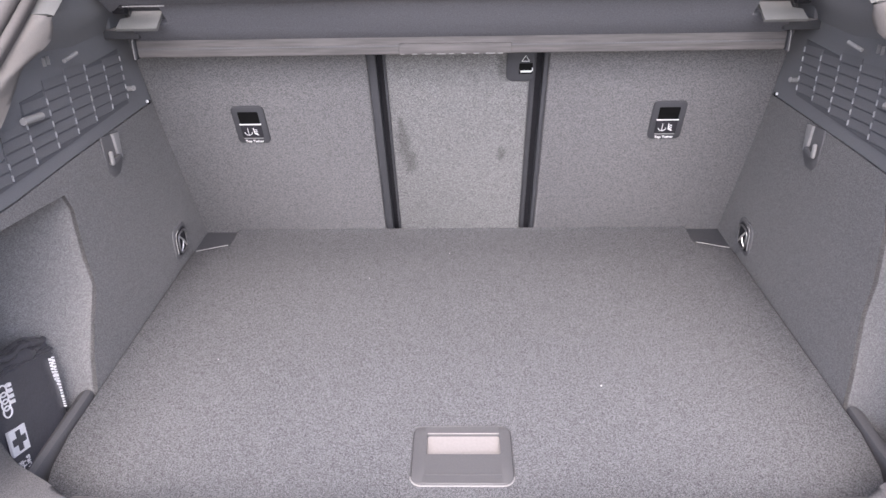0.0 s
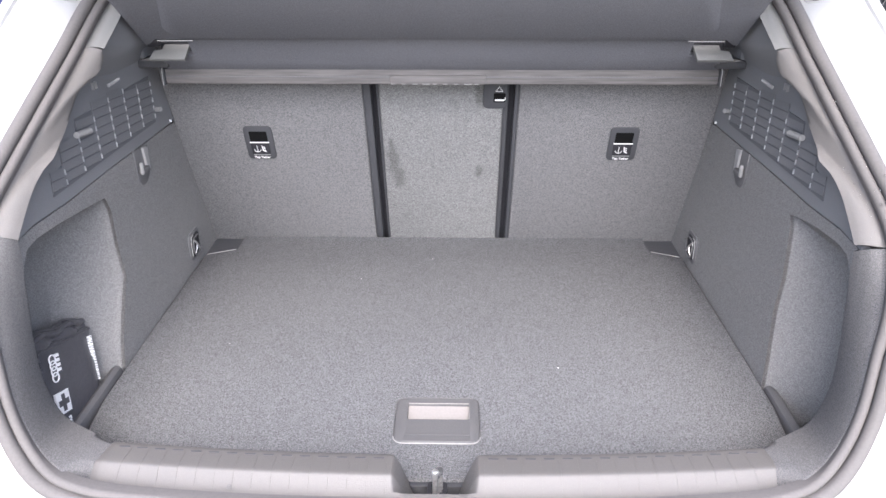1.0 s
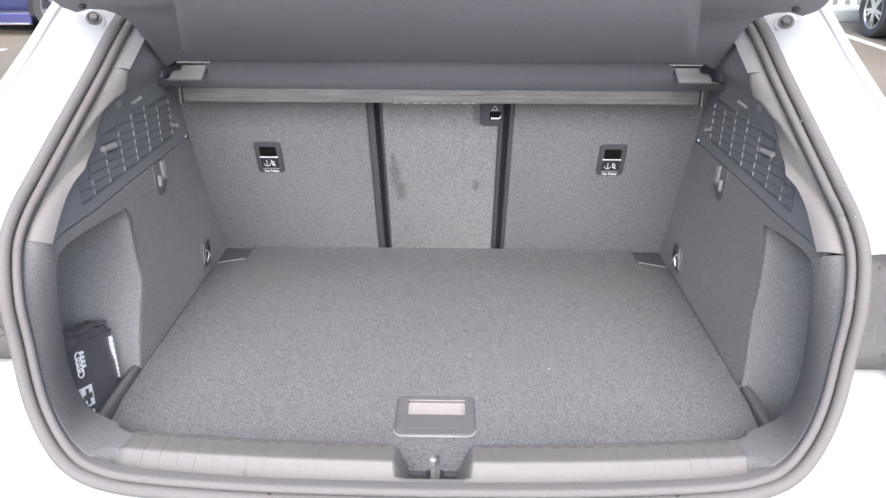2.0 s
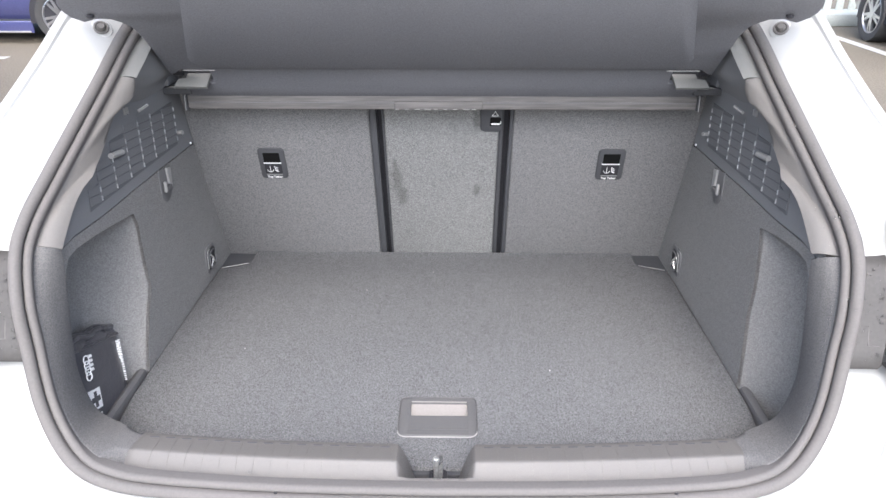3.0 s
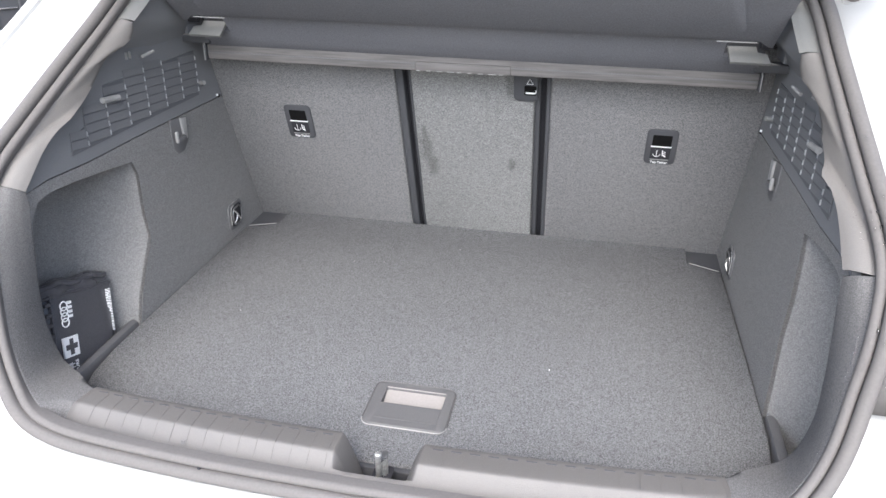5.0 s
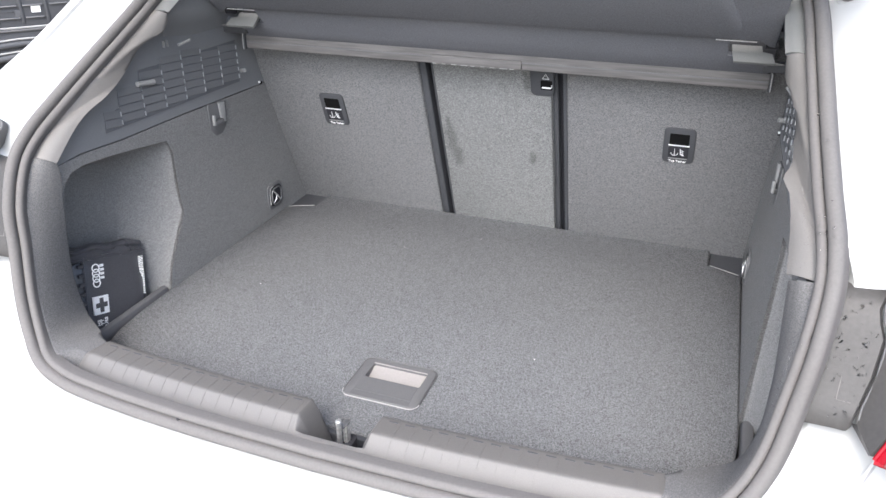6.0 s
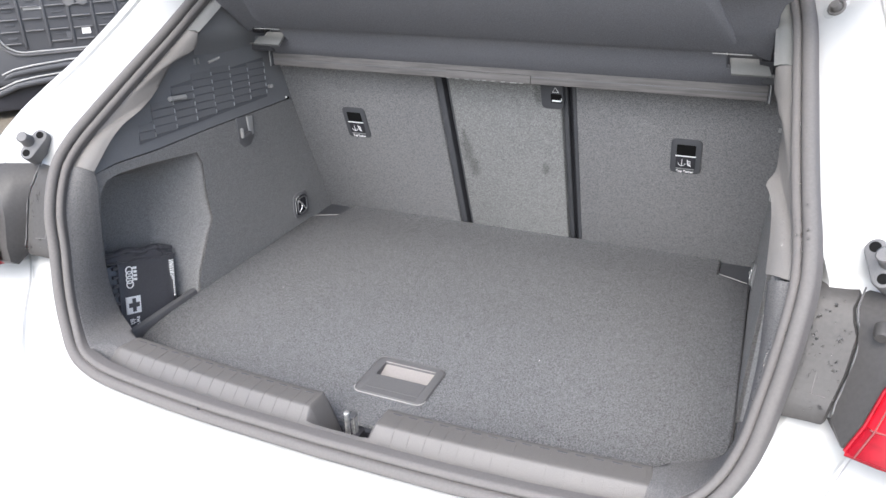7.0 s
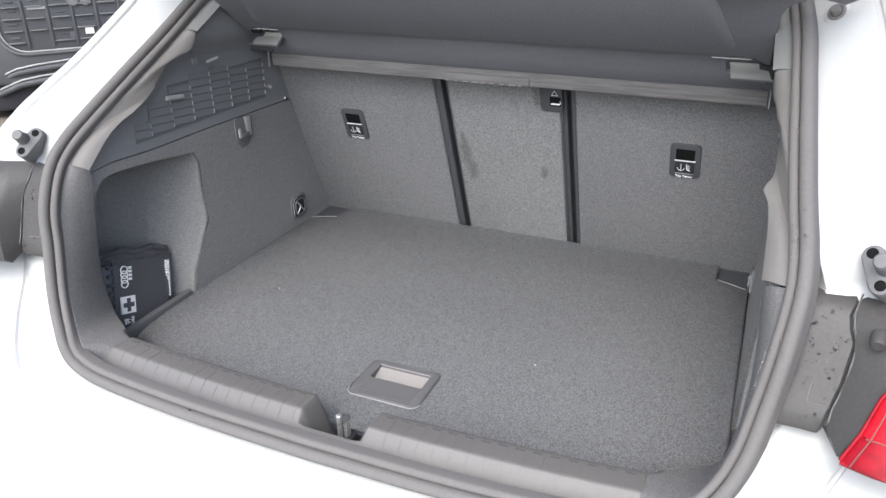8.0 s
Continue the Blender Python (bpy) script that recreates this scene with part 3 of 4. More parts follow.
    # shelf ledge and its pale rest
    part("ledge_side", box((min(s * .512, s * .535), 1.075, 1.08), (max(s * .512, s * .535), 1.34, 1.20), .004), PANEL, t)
    rest = [(s * .419, 1.046, 1.111), (s * .462, 1.046, 1.111), (s * .464, 1.039, 1.104), (s * .478, 1.037, 1.102), (s * .484, 1.027, 1.090), (s * .425, 1.027, 1.090)]
    part("shelf_rest", prism(rest, (0, 0, 0), (0, .004, -.004), .0), PLATE, t, "pale grey shelf rest plate")
    part("rest_tail", prism([(s * .4845, 1.0275, 1.0915), (s * .500, 1.030, 1.0885), (s * .4845, 1.0275, 1.0875)], (0, 0, 0), (0, .004, -.001)), GREYPLASTIC, t, "thin grey tail of the rest plate")
    part("rest_block", box((min(s * .47, s * .53), 1.070, 1.066), (max(s * .47, s * .53), 1.10, 1.080), .003), GRILLE, t)
    # bag hook
    x0 = s * lean(.91)
    hk = part("bag_hook", prism(at([(.984, .944), (1.042, .936), (1.036, .892), (1.02, .876), (.998, .876), (.984, .89)], x0), (s * .001, 0, 0), (-s * .0015, 0, 0), .0012), PLASTIC, t, "fold-out bag hook on a black plate")
    part("hook_plate", prism(at([(1.014, .940), (1.033, .937), (1.031, .898), (1.019, .898)], x0 - s * .0016), (0, 0, 0), (-s * .004, 0, 0), .001), PALEGREY, hk, "pale grey hook back")
    part("hook_bar", box((min(x0 - s * .010, x0 - s * .001), .990, .898), (max(x0 - s * .010, x0 - s * .001), 1.020, .908), .003), PLASTIC, hk)
    part("hook_tip", box((min(x0 - s * .011, x0 - s * .005), .985, .900), (max(x0 - s * .011, x0 - s * .005), .993, .922), .003), PALEGREY, hk, "pale hook tip")
    # lashing eye
    x0 = s * lean(.683)
    le = part("lashing_eye", prism(on((x0, 1.168, .683), (0, 1, 0), (0, 0, 1), rounded(.062, .060, .016)), (s * .001, 0, 0), (-s * .0025, 0, 0), .0018), PLASTIC, t, "fold-down lashing eye with a bright loop in a dark surround")
    part("recess", prism(on((x0 - s * .0022, 1.168, .683), (0, 1, 0), (0, 0, 1), rounded(.047, .046, .011)), (0, 0, 0), (-s * .001, 0, 0)), BLACK, le, "dark hollow")
    loop = [Vector((x0 - s * .0062, 1.167 + a, .683 + b)) for a, b in rounded(.037, .038, .012)]
    part("loop", tube(loop, .0017, 8, closed=True), GREYMETAL, le, "dull metal loop")
    # The rim's glint, drawn as a pale tube.
    part("rim_glint", tube([(x0 - s * .0034, 1.1445, .667), (x0 - s * .0034, 1.1445, .694), (x0 - s * .0034, 1.149, .705), (x0 - s * .0034, 1.160, .7065)], .0010, 6), PALEGREY, le, "glint painted along the recess rim")
    part("tongue", tube([(x0 - s * .006, 1.154, .699), (x0 - s * .0085, 1.165, .685), (x0 - s * .006, 1.181, .668)], [.0012, .0021, .0012], 8), CHROME, le, "chrome tongue")
    part("tongue", tube([(x0 - s * .006, 1.153, .668), (x0 - s * .0075, 1.161, .676), (x0 - s * .007, 1.165, .683)], [.0010, .0016, .0010], 8), CHROME, le, "chrome tongue")
    # drops of rain on the trim
    rng = random.Random(5 + s)
    for k in range(66 if s > 0 else 6):
        beaded = s > 0 and k % 3 == 0
        u = rng.gauss(7.5, .4) if beaded else rng.choice((rng.uniform(5.2, 7.6), rng.uniform(7.4, 9.4), rng.uniform(9.4, 11.3)))
        a = seal_inside(s, u, u + .01, 2, -.027, -.014)[0]
        b = half_ring(INNER, s, u, u + .01, 2)[0]
        q = a.lerp(b, rng.uniform(.12, .24) if beaded else rng.uniform(.1, .55)) + Vector((-s * .55, -.75, .35)).normalized() * .0105
        bm = bmesh.new()
        bmesh.ops.create_icosphere(bm, subdivisions=1, radius=rng.uniform(.0007, .0013) if beaded else rng.uniform(.0004, .0009), matrix=Matrix.Translation(q))
        part("raindrop", bm, DROPLET, t)
    return t


for s in (-1, 1):
    side_lining(s)

# rain caught on the seal beside the pillar
rng = random.Random(17)
for k in range(34):
    u = rng.choice((rng.gauss(10.35, .25), rng.uniform(8.0, 12.5)))
    i = int(u / (len(SEAL) - 1) * (NRING - 1))
    o = rng.choice((-.0165, -.0165, -.0075, -.0225))
    lift = {-.0165: .0025, -.0075: .0102, -.0225: .0040}[o]
    p = SEAL_RING[i] + FRAMES[i][0] * o + FRAMES[i][1] * lift
    drop = bmesh.new()
    bmesh.ops.create_icosphere(drop, subdivisions=2, radius=rng.choice((.0007, .0010, .0014, .0022)), matrix=Matrix.Translation(p) @ Matrix.Diagonal((1, 1, rng.uniform(.8, 1.7), 1)))
    part("raindrop", drop, DROPLET, seal)

# ---- load floor ----
load_floor = thing("load_floor", (0, .9, .62), "dark grey carpeted load floor panel in the boot", "boot floor")
FZ = 0.64
half = [(.044, .537), (.058, .530), (.062, .517), (.30, .520), (.42, .534), (.462, .556), (.490, .59), (.505, .64), (.511, .70), (.511, .80), (.508, 1.203), (.446, 1.230), (.446, 1.302)]
outline = [Vector((x, y, 0)) for x, y in half] + [Vector((-x, y, 0)) for x, y in half[::-1]]
bm = bmesh.new()
well = on((.0045, .676, 0), (1, 0, 0), (0, 1, 0), rounded(.096, .041, .004))
loops = []
for loop, inset in ((outline, .003), (well, 0)):
    low = [bm.verts.new((p.x, p.y, FZ - .03)) for p in loop]
    high = [bm.verts.new((p.x, p.y, FZ - inset)) for p in loop]
    k = len(loop)
    for i in range(k):
        bm.faces.new((low[i], low[(i + 1) % k], high[(i + 1) % k], high[i]))
    if inset:
        soft = [bm.verts.new((p.x - math.copysign(.003, p.x), p.y + (.003 if p.y < .9 else -.003), FZ)) for p in loop]
        for i in range(k):
            bm.faces.new((high[i], high[(i + 1) % k], soft[(i + 1) % k], soft[i]))
        high = soft
    loops += [bm.edges.get((high[i], high[(i + 1) % k])) for i in range(k)]
bmesh.ops.triangle_fill(bm, edges=loops, use_beauty=True)
panel = part("panel", bm, CARPET, load_floor)
# Dark strip added over the panel's front face for the gap's shade.
part("front_edge", box((-.046, .5275, .60), (.054, .5365, FZ - .004), .002), GRILLE, load_floor, "dark strip added over the panel's front face")
hand = thing("floor_handle", (.003, .658, FZ), "black plastic pull handle set into the load floor", "handle")
out = on((.003, .658, 0), (1, 0, 0), (0, 1, 0), rounded(.122, .101, .013))
hole = on((.0045, .676, 0), (1, 0, 0), (0, 1, 0), rounded(.092, .037, .003))
Z = Vector((0, 0, 1))
rowsf = [[p + Z * (FZ - .001) for p in out], [p + Z * (FZ + .0022) for p in out], [p.lerp(Vector((.003, .658, 0)), .03) + Z * (FZ + .0034) for p in out], [p + Z * (FZ + .0028) for p in hole], [p + Z * (FZ - .022) for p in hole]]
part("surround", loft(rowsf, closed=True), HANDLE, hand, angle=35)
part("grip_flap", prism([(-.044, .6975, FZ - .001), (.053, .6975, FZ - .001), (.053, .655, FZ - .014), (-.044, .655, FZ - .014)], (0, 0, -.003), (0, 0, 0)), SATIN, hand, "pale satin grip recess")
edge = [p + Z * (FZ + .0012) for p in on((.003, .658, 0), (1, 0, 0), (0, 1, 0), rounded(.1245, .1045, .014))]
part("edge_trim", tube(edge, .0009, 6, closed=True), HANDLE, hand)
# Highlight on the front bevel, painted as a pale tube.
worn = sorted([p + Z * .0003 for p in edge if p.y < .624], key=lambda p: p.x)
part("pale_edge", tube(worn, .0010, 6), PALEGREY, hand, "front rim painted pale as a highlight")
part("recess_line", tube([(-.041, .6945, FZ + .0030), (.050, .6945, FZ + .0030)], .0008, 6), SATIN, hand, "thin bright edge")
part("flap_line", box((-.041, .622, FZ + .0026), (.05, .655, FZ + .0038)), HANDLE, hand)
# dark plastic seen in the cut corners, with a pale edge
for s in (-1, 1):
    c = thing("corner_filler", (s * .48, 1.25, .60), "black plastic corner filler beside the load floor", "boot trim", "corner fillers")
    tri = [Vector((s * x, y, 0)) for x, y in ((.510, 1.205), (.448, 1.232), (.448, 1.304), (.518, 1.304), (.518, 1.205))]
    part("tray", prism(tri, (0, 0, .60), (0, 0, .632)), GRILLE, c)
    part("edge_strip", tube([(s * .503, 1.206, FZ + .0005), (s * .448, 1.2305, FZ + .0005)], .0009, 6), PALEGREY, c, "pale edge")
solo("under_floor", prism([(-.64, .46, .55), (.64, .46, .55), (.64, 1.36, .55), (-.64, 1.36, .55)], (0, 0, 0), (0, 0, .02)), BLACK, "dark hollow under the load floor", "boot trim", kind="structure")
# flecks of lint
rng = random.Random(3)
lint = bmesh.new()
for x, y in [(.197, .795), (-.22, 1.09), (-.02, 1.19), (-.16, 1.1), (-.36, .86)]:
    r = .0010 if (x, y) == (.197, .795) else rng.uniform(.0005, .0009)
    bmesh.ops.create_icosphere(lint, subdivisions=1, radius=r, matrix=Matrix.Translation((x, y, FZ + r * .6)))
part("lint", lint, WHITEPRINT, load_floor, "pale flecks of lint", kind="stuff")

# ---- sill ----
def slanted(row, x):
    """The end of the sill piece runs outwards towards the seal."""
    w = math.copysign(.017 * (min(abs(x), .42) / .42) ** 10, x)
    return [p + Vector((w * max(0.0, (i - 12) / 21), 0, 0)) for i, p in enumerate(row)]


sill = thing("sill_trim", (0, .48, .64), "ribbed grey plastic sill trim with a recess for the lock", "sill trim")
for s in (-1, 1):
    xs = [NX + s * (.054 + (.414 - .054) * k / 30) for k in range(31)]
    piece = part("sill_piece", loft([slanted(sill_rows(x), x) for x in xs] + [slanted(sill_rows(xs[-1] + s * .0012, -.0006), xs[-1]), slanted(sill_rows(xs[-1] + s * .0018, -.008), xs[-1])]), SILLPLASTIC, sill, angle=60)
    n = 15
    for k in range(n):
        a = NX + s * (.060 + (.408 - .060) * (k + .026) / n)
        b = NX + s * (.060 + (.408 - .060) * (k + .974) / n)
        strip = [slanted(sill_rows(a + (b - a) * j / 2, .0005), a + (b - a) * j / 2)[13:30] for j in range(3)]
        low = [slanted(sill_rows(a + (b - a) * j / 2, -.0010), a + (b - a) * j / 2)[13:30] for j in range(3)]
        bm = loft(strip)
        loft([low[0], strip[0]], bm=bm)
        loft([strip[2], low[2]], bm=bm)
        loft([[strip[j][0] for j in range(3)], [low[j][0] for j in range(3)]], bm=bm)
        part("rib", bm, SILLPLASTIC, piece, angle=30)
        part("rib_mark", box((min(a, b) + .005, strip[1][0].y - .0004, strip[1][0].z - .0014), (max(a, b) - .004, strip[1][0].y + .0012, strip[1][0].z + .0006)), GRILLE, piece)
    # slanted cheek of the lock recess, its front corner rounded
    e = sill_rows(NX + s * .054)

    def corner(y):
        u = max(0.0, min(1.0, (.480 - y) / .034))
        return .016 * (1 - math.sqrt(1 - u * u))

    rows = [e, [p - Vector((s * corner(p.y) * .98, 0, 0)) for p in e]]
    for w in (.06, .16, .3, .5, .75, 1):
        rows.append([Vector((NX + s * (.054 - corner(p.y) - .034 * w), min(p.y, .513 - .004 * w) if p.z > .69 else p.y, max(.60, p.z - .100 * w ** 1.45))) for p in e])
    part("recess_cheek", loft(rows), SILLPLASTIC, sill, angle=60)
ring = [Vector((-.243 + .0022 * math.cos(t), .4585 + .0018 * math.sin(t), .6968 + .0012 * math.sin(t))) for t in [i * math.tau / 12 for i in range(12)]]
part("grit", tube(ring, .0005, 6, closed=True), PLASTIC, sill, "small dark ring of dirt")
front = [sill_rows(NX + .056 * (-1 + 2 * k / 28))[28:] for k in range(29)]
part("recess_lip", thick(loft([[Vector((p.x, p.y, min(p.z, .6895 + .012 * max(0.0, (abs(p.x - NX) - .038) / .018) ** 2))) for p in r] for r in front]), .004), SILLPLASTIC, sill, angle=60)
part("recess_floor", box((NX - .06, .445, .595), (NX + .06, .527, .618), .002), GRILLE, sill)
striker = thing("lock_striker", (NX, .487, .62), "bright metal lock striker loop on the sill", "lock striker")
part("post", tube([(NX, .487, .620), (NX, .487, .6955), (NX, .487, .6960), (NX, .487, .6990), (NX, .487, .7000)], [.0037, .0037, .0043, .0043, .0036], 18), CHROME, striker)
flutes = []
for i in range(48):
    t = i * math.tau / 48
    r = 1 + .10 * math.cos(8 * t)
    flutes.append(Vector((NX + .0045 + .0042 * r * math.cos(t), .4985 + .0064 * r * math.sin(t), 0)))
part("fluted_post", prism(flutes, (0, 0, .618), (0, 0, .688)), CHROME, striker, "ribbed bright metal rear post")
part("cap", prism(on((NX + .0045, .4980, .688), (1, 0, 0), (0, 1, 0), rounded(.0095, .0145, .004)), (0, 0, 0), (0, 0, .0022), .0006), GREYMETAL, striker, "dark worn metal cap")
part("bridge", tube([(NX, .487, .686), (NX + .0035, .495, .685)], .0030, 12), GREYMETAL, striker)
part("foot", prism(on((NX + .002, .497, .60), (1, 0, 0), (0, 1, 0), rounded(.026, .030, .006)), (0, 0, 0), (0, 0, .059), .001), BLACK, striker)

# ---- rear seat backs ----
seat = thing("rear_seat", (0, 1.35, .60), "grey felt-backed split rear seat, folded upright behind the load floor", "seat")
SD = Vector((0, -.11, .293)).normalized()
SN = Vector((0, -.293, -.11)).normalized()
S0 = Vector((0, 1.302, .635))


def seat_at(x, h, n=0.0):
    return S0 + SD * h + SN * n + Vector((x, 0, 0))


def seat_panel(x0, x1, label, cloth=SEATCLOTH):
    pts = on(seat_at((x0 + x1) / 2, .235), (1, 0, 0), SD, rounded(x1 - x0, .51, .006))
    return part("backrest", prism(pts, SN * -.05, SN * .0, .005), cloth, seat, label)


left = seat_panel(-.523, -.148, "wide outer backrest of grey felt")
mid_seat = seat_panel(-.118, .117, "narrow middle backrest of grey felt with dark smudges", MIDCLOTH)
right = seat_panel(.146, .523, "wide outer backrest of grey felt")
part("channel", prism([seat_at(-.16, -.03), seat_at(.16, -.03), seat_at(.16, .49), seat_at(-.16, .49)], SN * -.055, SN * -.028), BLACK, seat)
for a, b, n in ((-.148, -.134, -.006), (.117, .127, -.012), (.1385, .146, -.004), (-.1225, -.118, -.004)):
    part("edge_strip", prism([seat_at(a, -.02), seat_at(b, -.02), seat_at(b, .485), seat_at(a, .485)], SN * -.03, SN * n, .002), GRILLE, seat, "dark plastic edge strip")


def seat_spot(x, h, w, l):
    """A stain on the seat's plane, about the seat's own origin."""
    p = seat_at(x, h) - Vector((0, 1.35, .60))
    return p.x, p.z, w, l


smudged(MIDCLOTH, [seat_spot(*q) for q in ((-.100, .225, .012, .036), (-.090, .185, .013, .028), (-.099, .262, .007, .022), (.075, .20, .008, .016), (.072, .385, .008, .024), (.088, .45, .016, .012))], .66)

for x in (-.3625, .3575):
    tt = part("tether_cover", prism(on(seat_at(x, .2725), (1, 0, 0), SD, rounded(.057, .080, .009)), SN * -.001, SN * .0035, .0018), GRILLE, left if x < 0 else right, "black top tether anchor cover with white marking")
    part("slot", prism(on(seat_at(x, .2885), (1, 0, 0), SD, rounded(.035, .026, .002)), SN * .003, SN * .0042), CAVITY, tt)
    part("flap", prism(on(seat_at(x, .2595), (1, 0, 0), SD, rounded(.037, .028, .003)), SN * .003, SN * .0048, .001), BLACK, tt)
    part("bright_line", prism(on(seat_at(x, .2755), (1, 0, 0), SD, rounded(.038, .0018, .0008)), SN * .003, SN * .0055), WHITEPRINT, tt, "pale line")
    part("bright_line", prism(on(seat_at(x, .2445), (1, 0, 0), SD, rounded(.034, .0010, .0004)), SN * .003, SN * .0052), PALEGREY, tt, "thin grey line")
    lt = letters("Top Tether", .0068, seat_at(x, .2352, .0038), (1, 0, 0), SD)
    part("lettering", lt, WHITEPRINT, tt, "white words Top Tether", recalc=False)
    ic = bmesh.new()
    c = seat_at(x - .0065, .2585, .005)
    arc = [c + Vector((1, 0, 0)) * .0065 * math.cos(radians(a)) + SD * .0065 * math.sin(radians(a)) for a in range(180, 361, 20)]
    tube(arc, .0006, 6, bm=ic)
    tube([c - SD * .006, c + SD * .009], .0006, 6, bm=ic)
    c2 = seat_at(x + .0045, .2585, .005)
    tube([c2 + Vector((-.001, 0, 0)) + SD * .009, c2 - SD * .003, c2 - SD * .006 + Vector((.006, 0, 0))], .0009, 6, bm=ic)
    for k in range(3):
        tube([c2 + SD * (.006 - .004 * k) + Vector((.001, 0, 0)), c2 + SD * (.0045 - .004 * k) + Vector((.005, 0, 0))], .0008, 6, bm=ic)
    part("icon", ic, WHITEPRINT, tt, "white anchor and child seat sign")

latch = part("release_latch", prism(on(seat_at(.1005, .40), (1, 0, 0), SD, rounded(.045, .085, .011)), SN * -.004, SN * .004, .002), GRILLE, mid_seat, "black seat release latch with white warning triangle")
part("slot", prism(on(seat_at(.109, .383), (1, 0, 0), SD, rounded(.022, .020, .002)), SN * .003, SN * .0048), CAVITY, latch)
part("bright_line", prism(on(seat_at(.109, .3785), (1, 0, 0), SD, rounded(.017, .0022, .001)), SN * .004, SN * .0056), WHITEPRINT, latch, "pale line")
hook = bmesh.new()
tube([seat_at(.1005, .3775, .0058), seat_at(.1170, .3775, .0058), seat_at(.1195, .3805, .0058), seat_at(.1195, .3850, .0058)], .0009, 6, bm=hook)
part("hook", hook, WHITEPRINT, latch, "bright pull edge")
tri = bmesh.new()
c = seat_at(.108, .401, .0045)
tube([c + SD * .0065, c - SD * .004 + Vector((.006, 0, 0)), c - SD * .004 - Vector((.006, 0, 0))], .0009, 6, bm=tri, closed=True)
part("icon", tri, WHITEPRINT, latch, "white warning triangle")

# ---- parcel shelf, tilted up ----
shelf = thing("parcel_shelf", (0, 1.08, 1.05), "black parcel shelf tilted up, seen from its underside", "parcel shelf")
C0, CD, CN = Vector((0, .985, 1.1347)), Vector((0, -.7710, .6368)), Vector((0, -.6368, -.7710))
prof = [(.395, -.012), (.455, -.013), (.470, -.028), (.479, -.031), (.480, .015), (.481, .058), (.482, .094), (.487, .121), (.497, .133), (.510, .142), (.531, .144), (.555, .134), (.571, .148), (.576, .163), (.576, .182), (.570, .200), (.562, .33), (.54, .40), (.50, .44), (.30, .455)]
outl = [C0 + CD * h + Vector((x, 0, 0)) for x, h in prof] + [C0 + CD * h - Vector((x, 0, 0)) for x, h in prof[::-1]]
part("panel", prism(outl, CN * -.016, CN * 0, .004, 2), SHELFCLOTH, shelf)
ins = [C0 + CD * (h + .118) + Vector((x * (1 - .105 * (max(0.0, h + .118) / .197) ** 1.8), 0, 0)) for x, h in rounded(.860, .246, .035, 8)]
part("inset", prism(ins, CN * -.002, CN * .0014, .0014), SHELFCLOTH, shelf, "slightly raised smooth inset")
part("front_section", box((-.486, 1.088, 1.058), (.486, 1.100, 1.150), .003), GRILLE, shelf, "upright front strip")
sl = [Vector((x, y, 1.060 + (1.086 - y) * .919)) for x, y in ((-.480, 1.086), (.480, 1.086), (.474, 1.056), (.416, 1.051), (.414, 1.012), (-.414, 1.012), (-.416, 1.051), (-.474, 1.056))]
part("front_flap", prism(sl, (0, .006, .006), (0, 0, 0), .002), SHELFCLOTH, shelf, "hinged front strip")
part("rim_groove", box((-.482, 1.0835, 1.0475), (.482, 1.0865, 1.0495)), PLASTIC, shelf)
part("rim", box((-.484, 1.085, 1.035), (.484, 1.105, 1.0625), .003), SHELFRIM, shelf, "worn brownish-grey front edge")
part("rim_bump", box((-.088, 1.081, 1.036), (.080, 1.09, 1.052), .002), SHELFRIM, shelf, "raised grip on the edge")
# Broken pale wear along the grip's lower edge.
wear = random.Random(31)
for k in range(9):
    a = -.086 + k * .0182
    part("pale_edge", tube([(a, 1.0808, 1.0365), (a + wear.uniform(.006, .016), 1.0808, 1.0365)], .0008, 6), PALEGREY, shelf, "pale edge")
for s in (-1, 1):
    part("end_cap", box((min(s * .484, s * .49), 1.08, 1.033), (max(s * .484, s * .49), 1.108, 1.066), .002), GRILLE, shelf, "black plastic end cap")
    part("pale_edge", tube([(s * .4835, 1.079, 1.069), (s * .4865, 1.079, 1.060), (s * .4870, 1.079, 1.034)], .0009, 6), PALEGREY, shelf, "pale edge")
    part("pin", tube([(s * .466, 1.036, 1.116), (s * .484, 1.036, 1.116)], .007, 14), BLACK, shelf, "black pivot pin")
    part("hinge_line", tube([(s * .395, .9935, 1.1262), (s * .452, .9935, 1.1262)], .0008, 6), PALEGREY, shelf, "thin pale hinge edge")
    lug = bmesh.new()
    bmesh.ops.create_uvsphere(lug, u_segments=14, v_segments=8, radius=.006, matrix=Matrix.Translation(C0 + CD * .158 + CN * .003 + Vector((s * .535, 0, 0))) @ Matrix.Diagonal((1.0, 1, .6, 1)))
    part("lug", lug, BLACK, shelf, "black cord lug")

# unseen black sheet added to keep light out of the space over the seats
solo("cabin_blackout", thick(loft([[Vector((x, 1.36, z)) for x in (-.64, -.3, 0, .3, .64)] for z in (.55, 1.0, 1.34)]), .01), BLACK, "unseen black sheet closing off the cabin", "cabin lining", kind="structure")

# ---- first aid pouch ----
kit = thing("first_aid_pouch", (-.57, .70, .59), "black nylon first aid pouch with white cross in the niche", "first aid kit")
KV = Vector((-.15, .30, .94)).normalized()
KU = (Vector((.04, .95, -.30)) - KV * Vector((.04, .95, -.30)).dot(KV)).normalized()
KW = KU.cross(KV)
KR = Matrix.Translation((-.537, .685, .668)) @ Matrix((KW, KU, KV)).transposed().to_4x4()
# pouch axes: local x out of its face, y along its width, z up
rng = random.Random(8)
n, mrow = 18, 18
rows = []
W, H = .142, .165


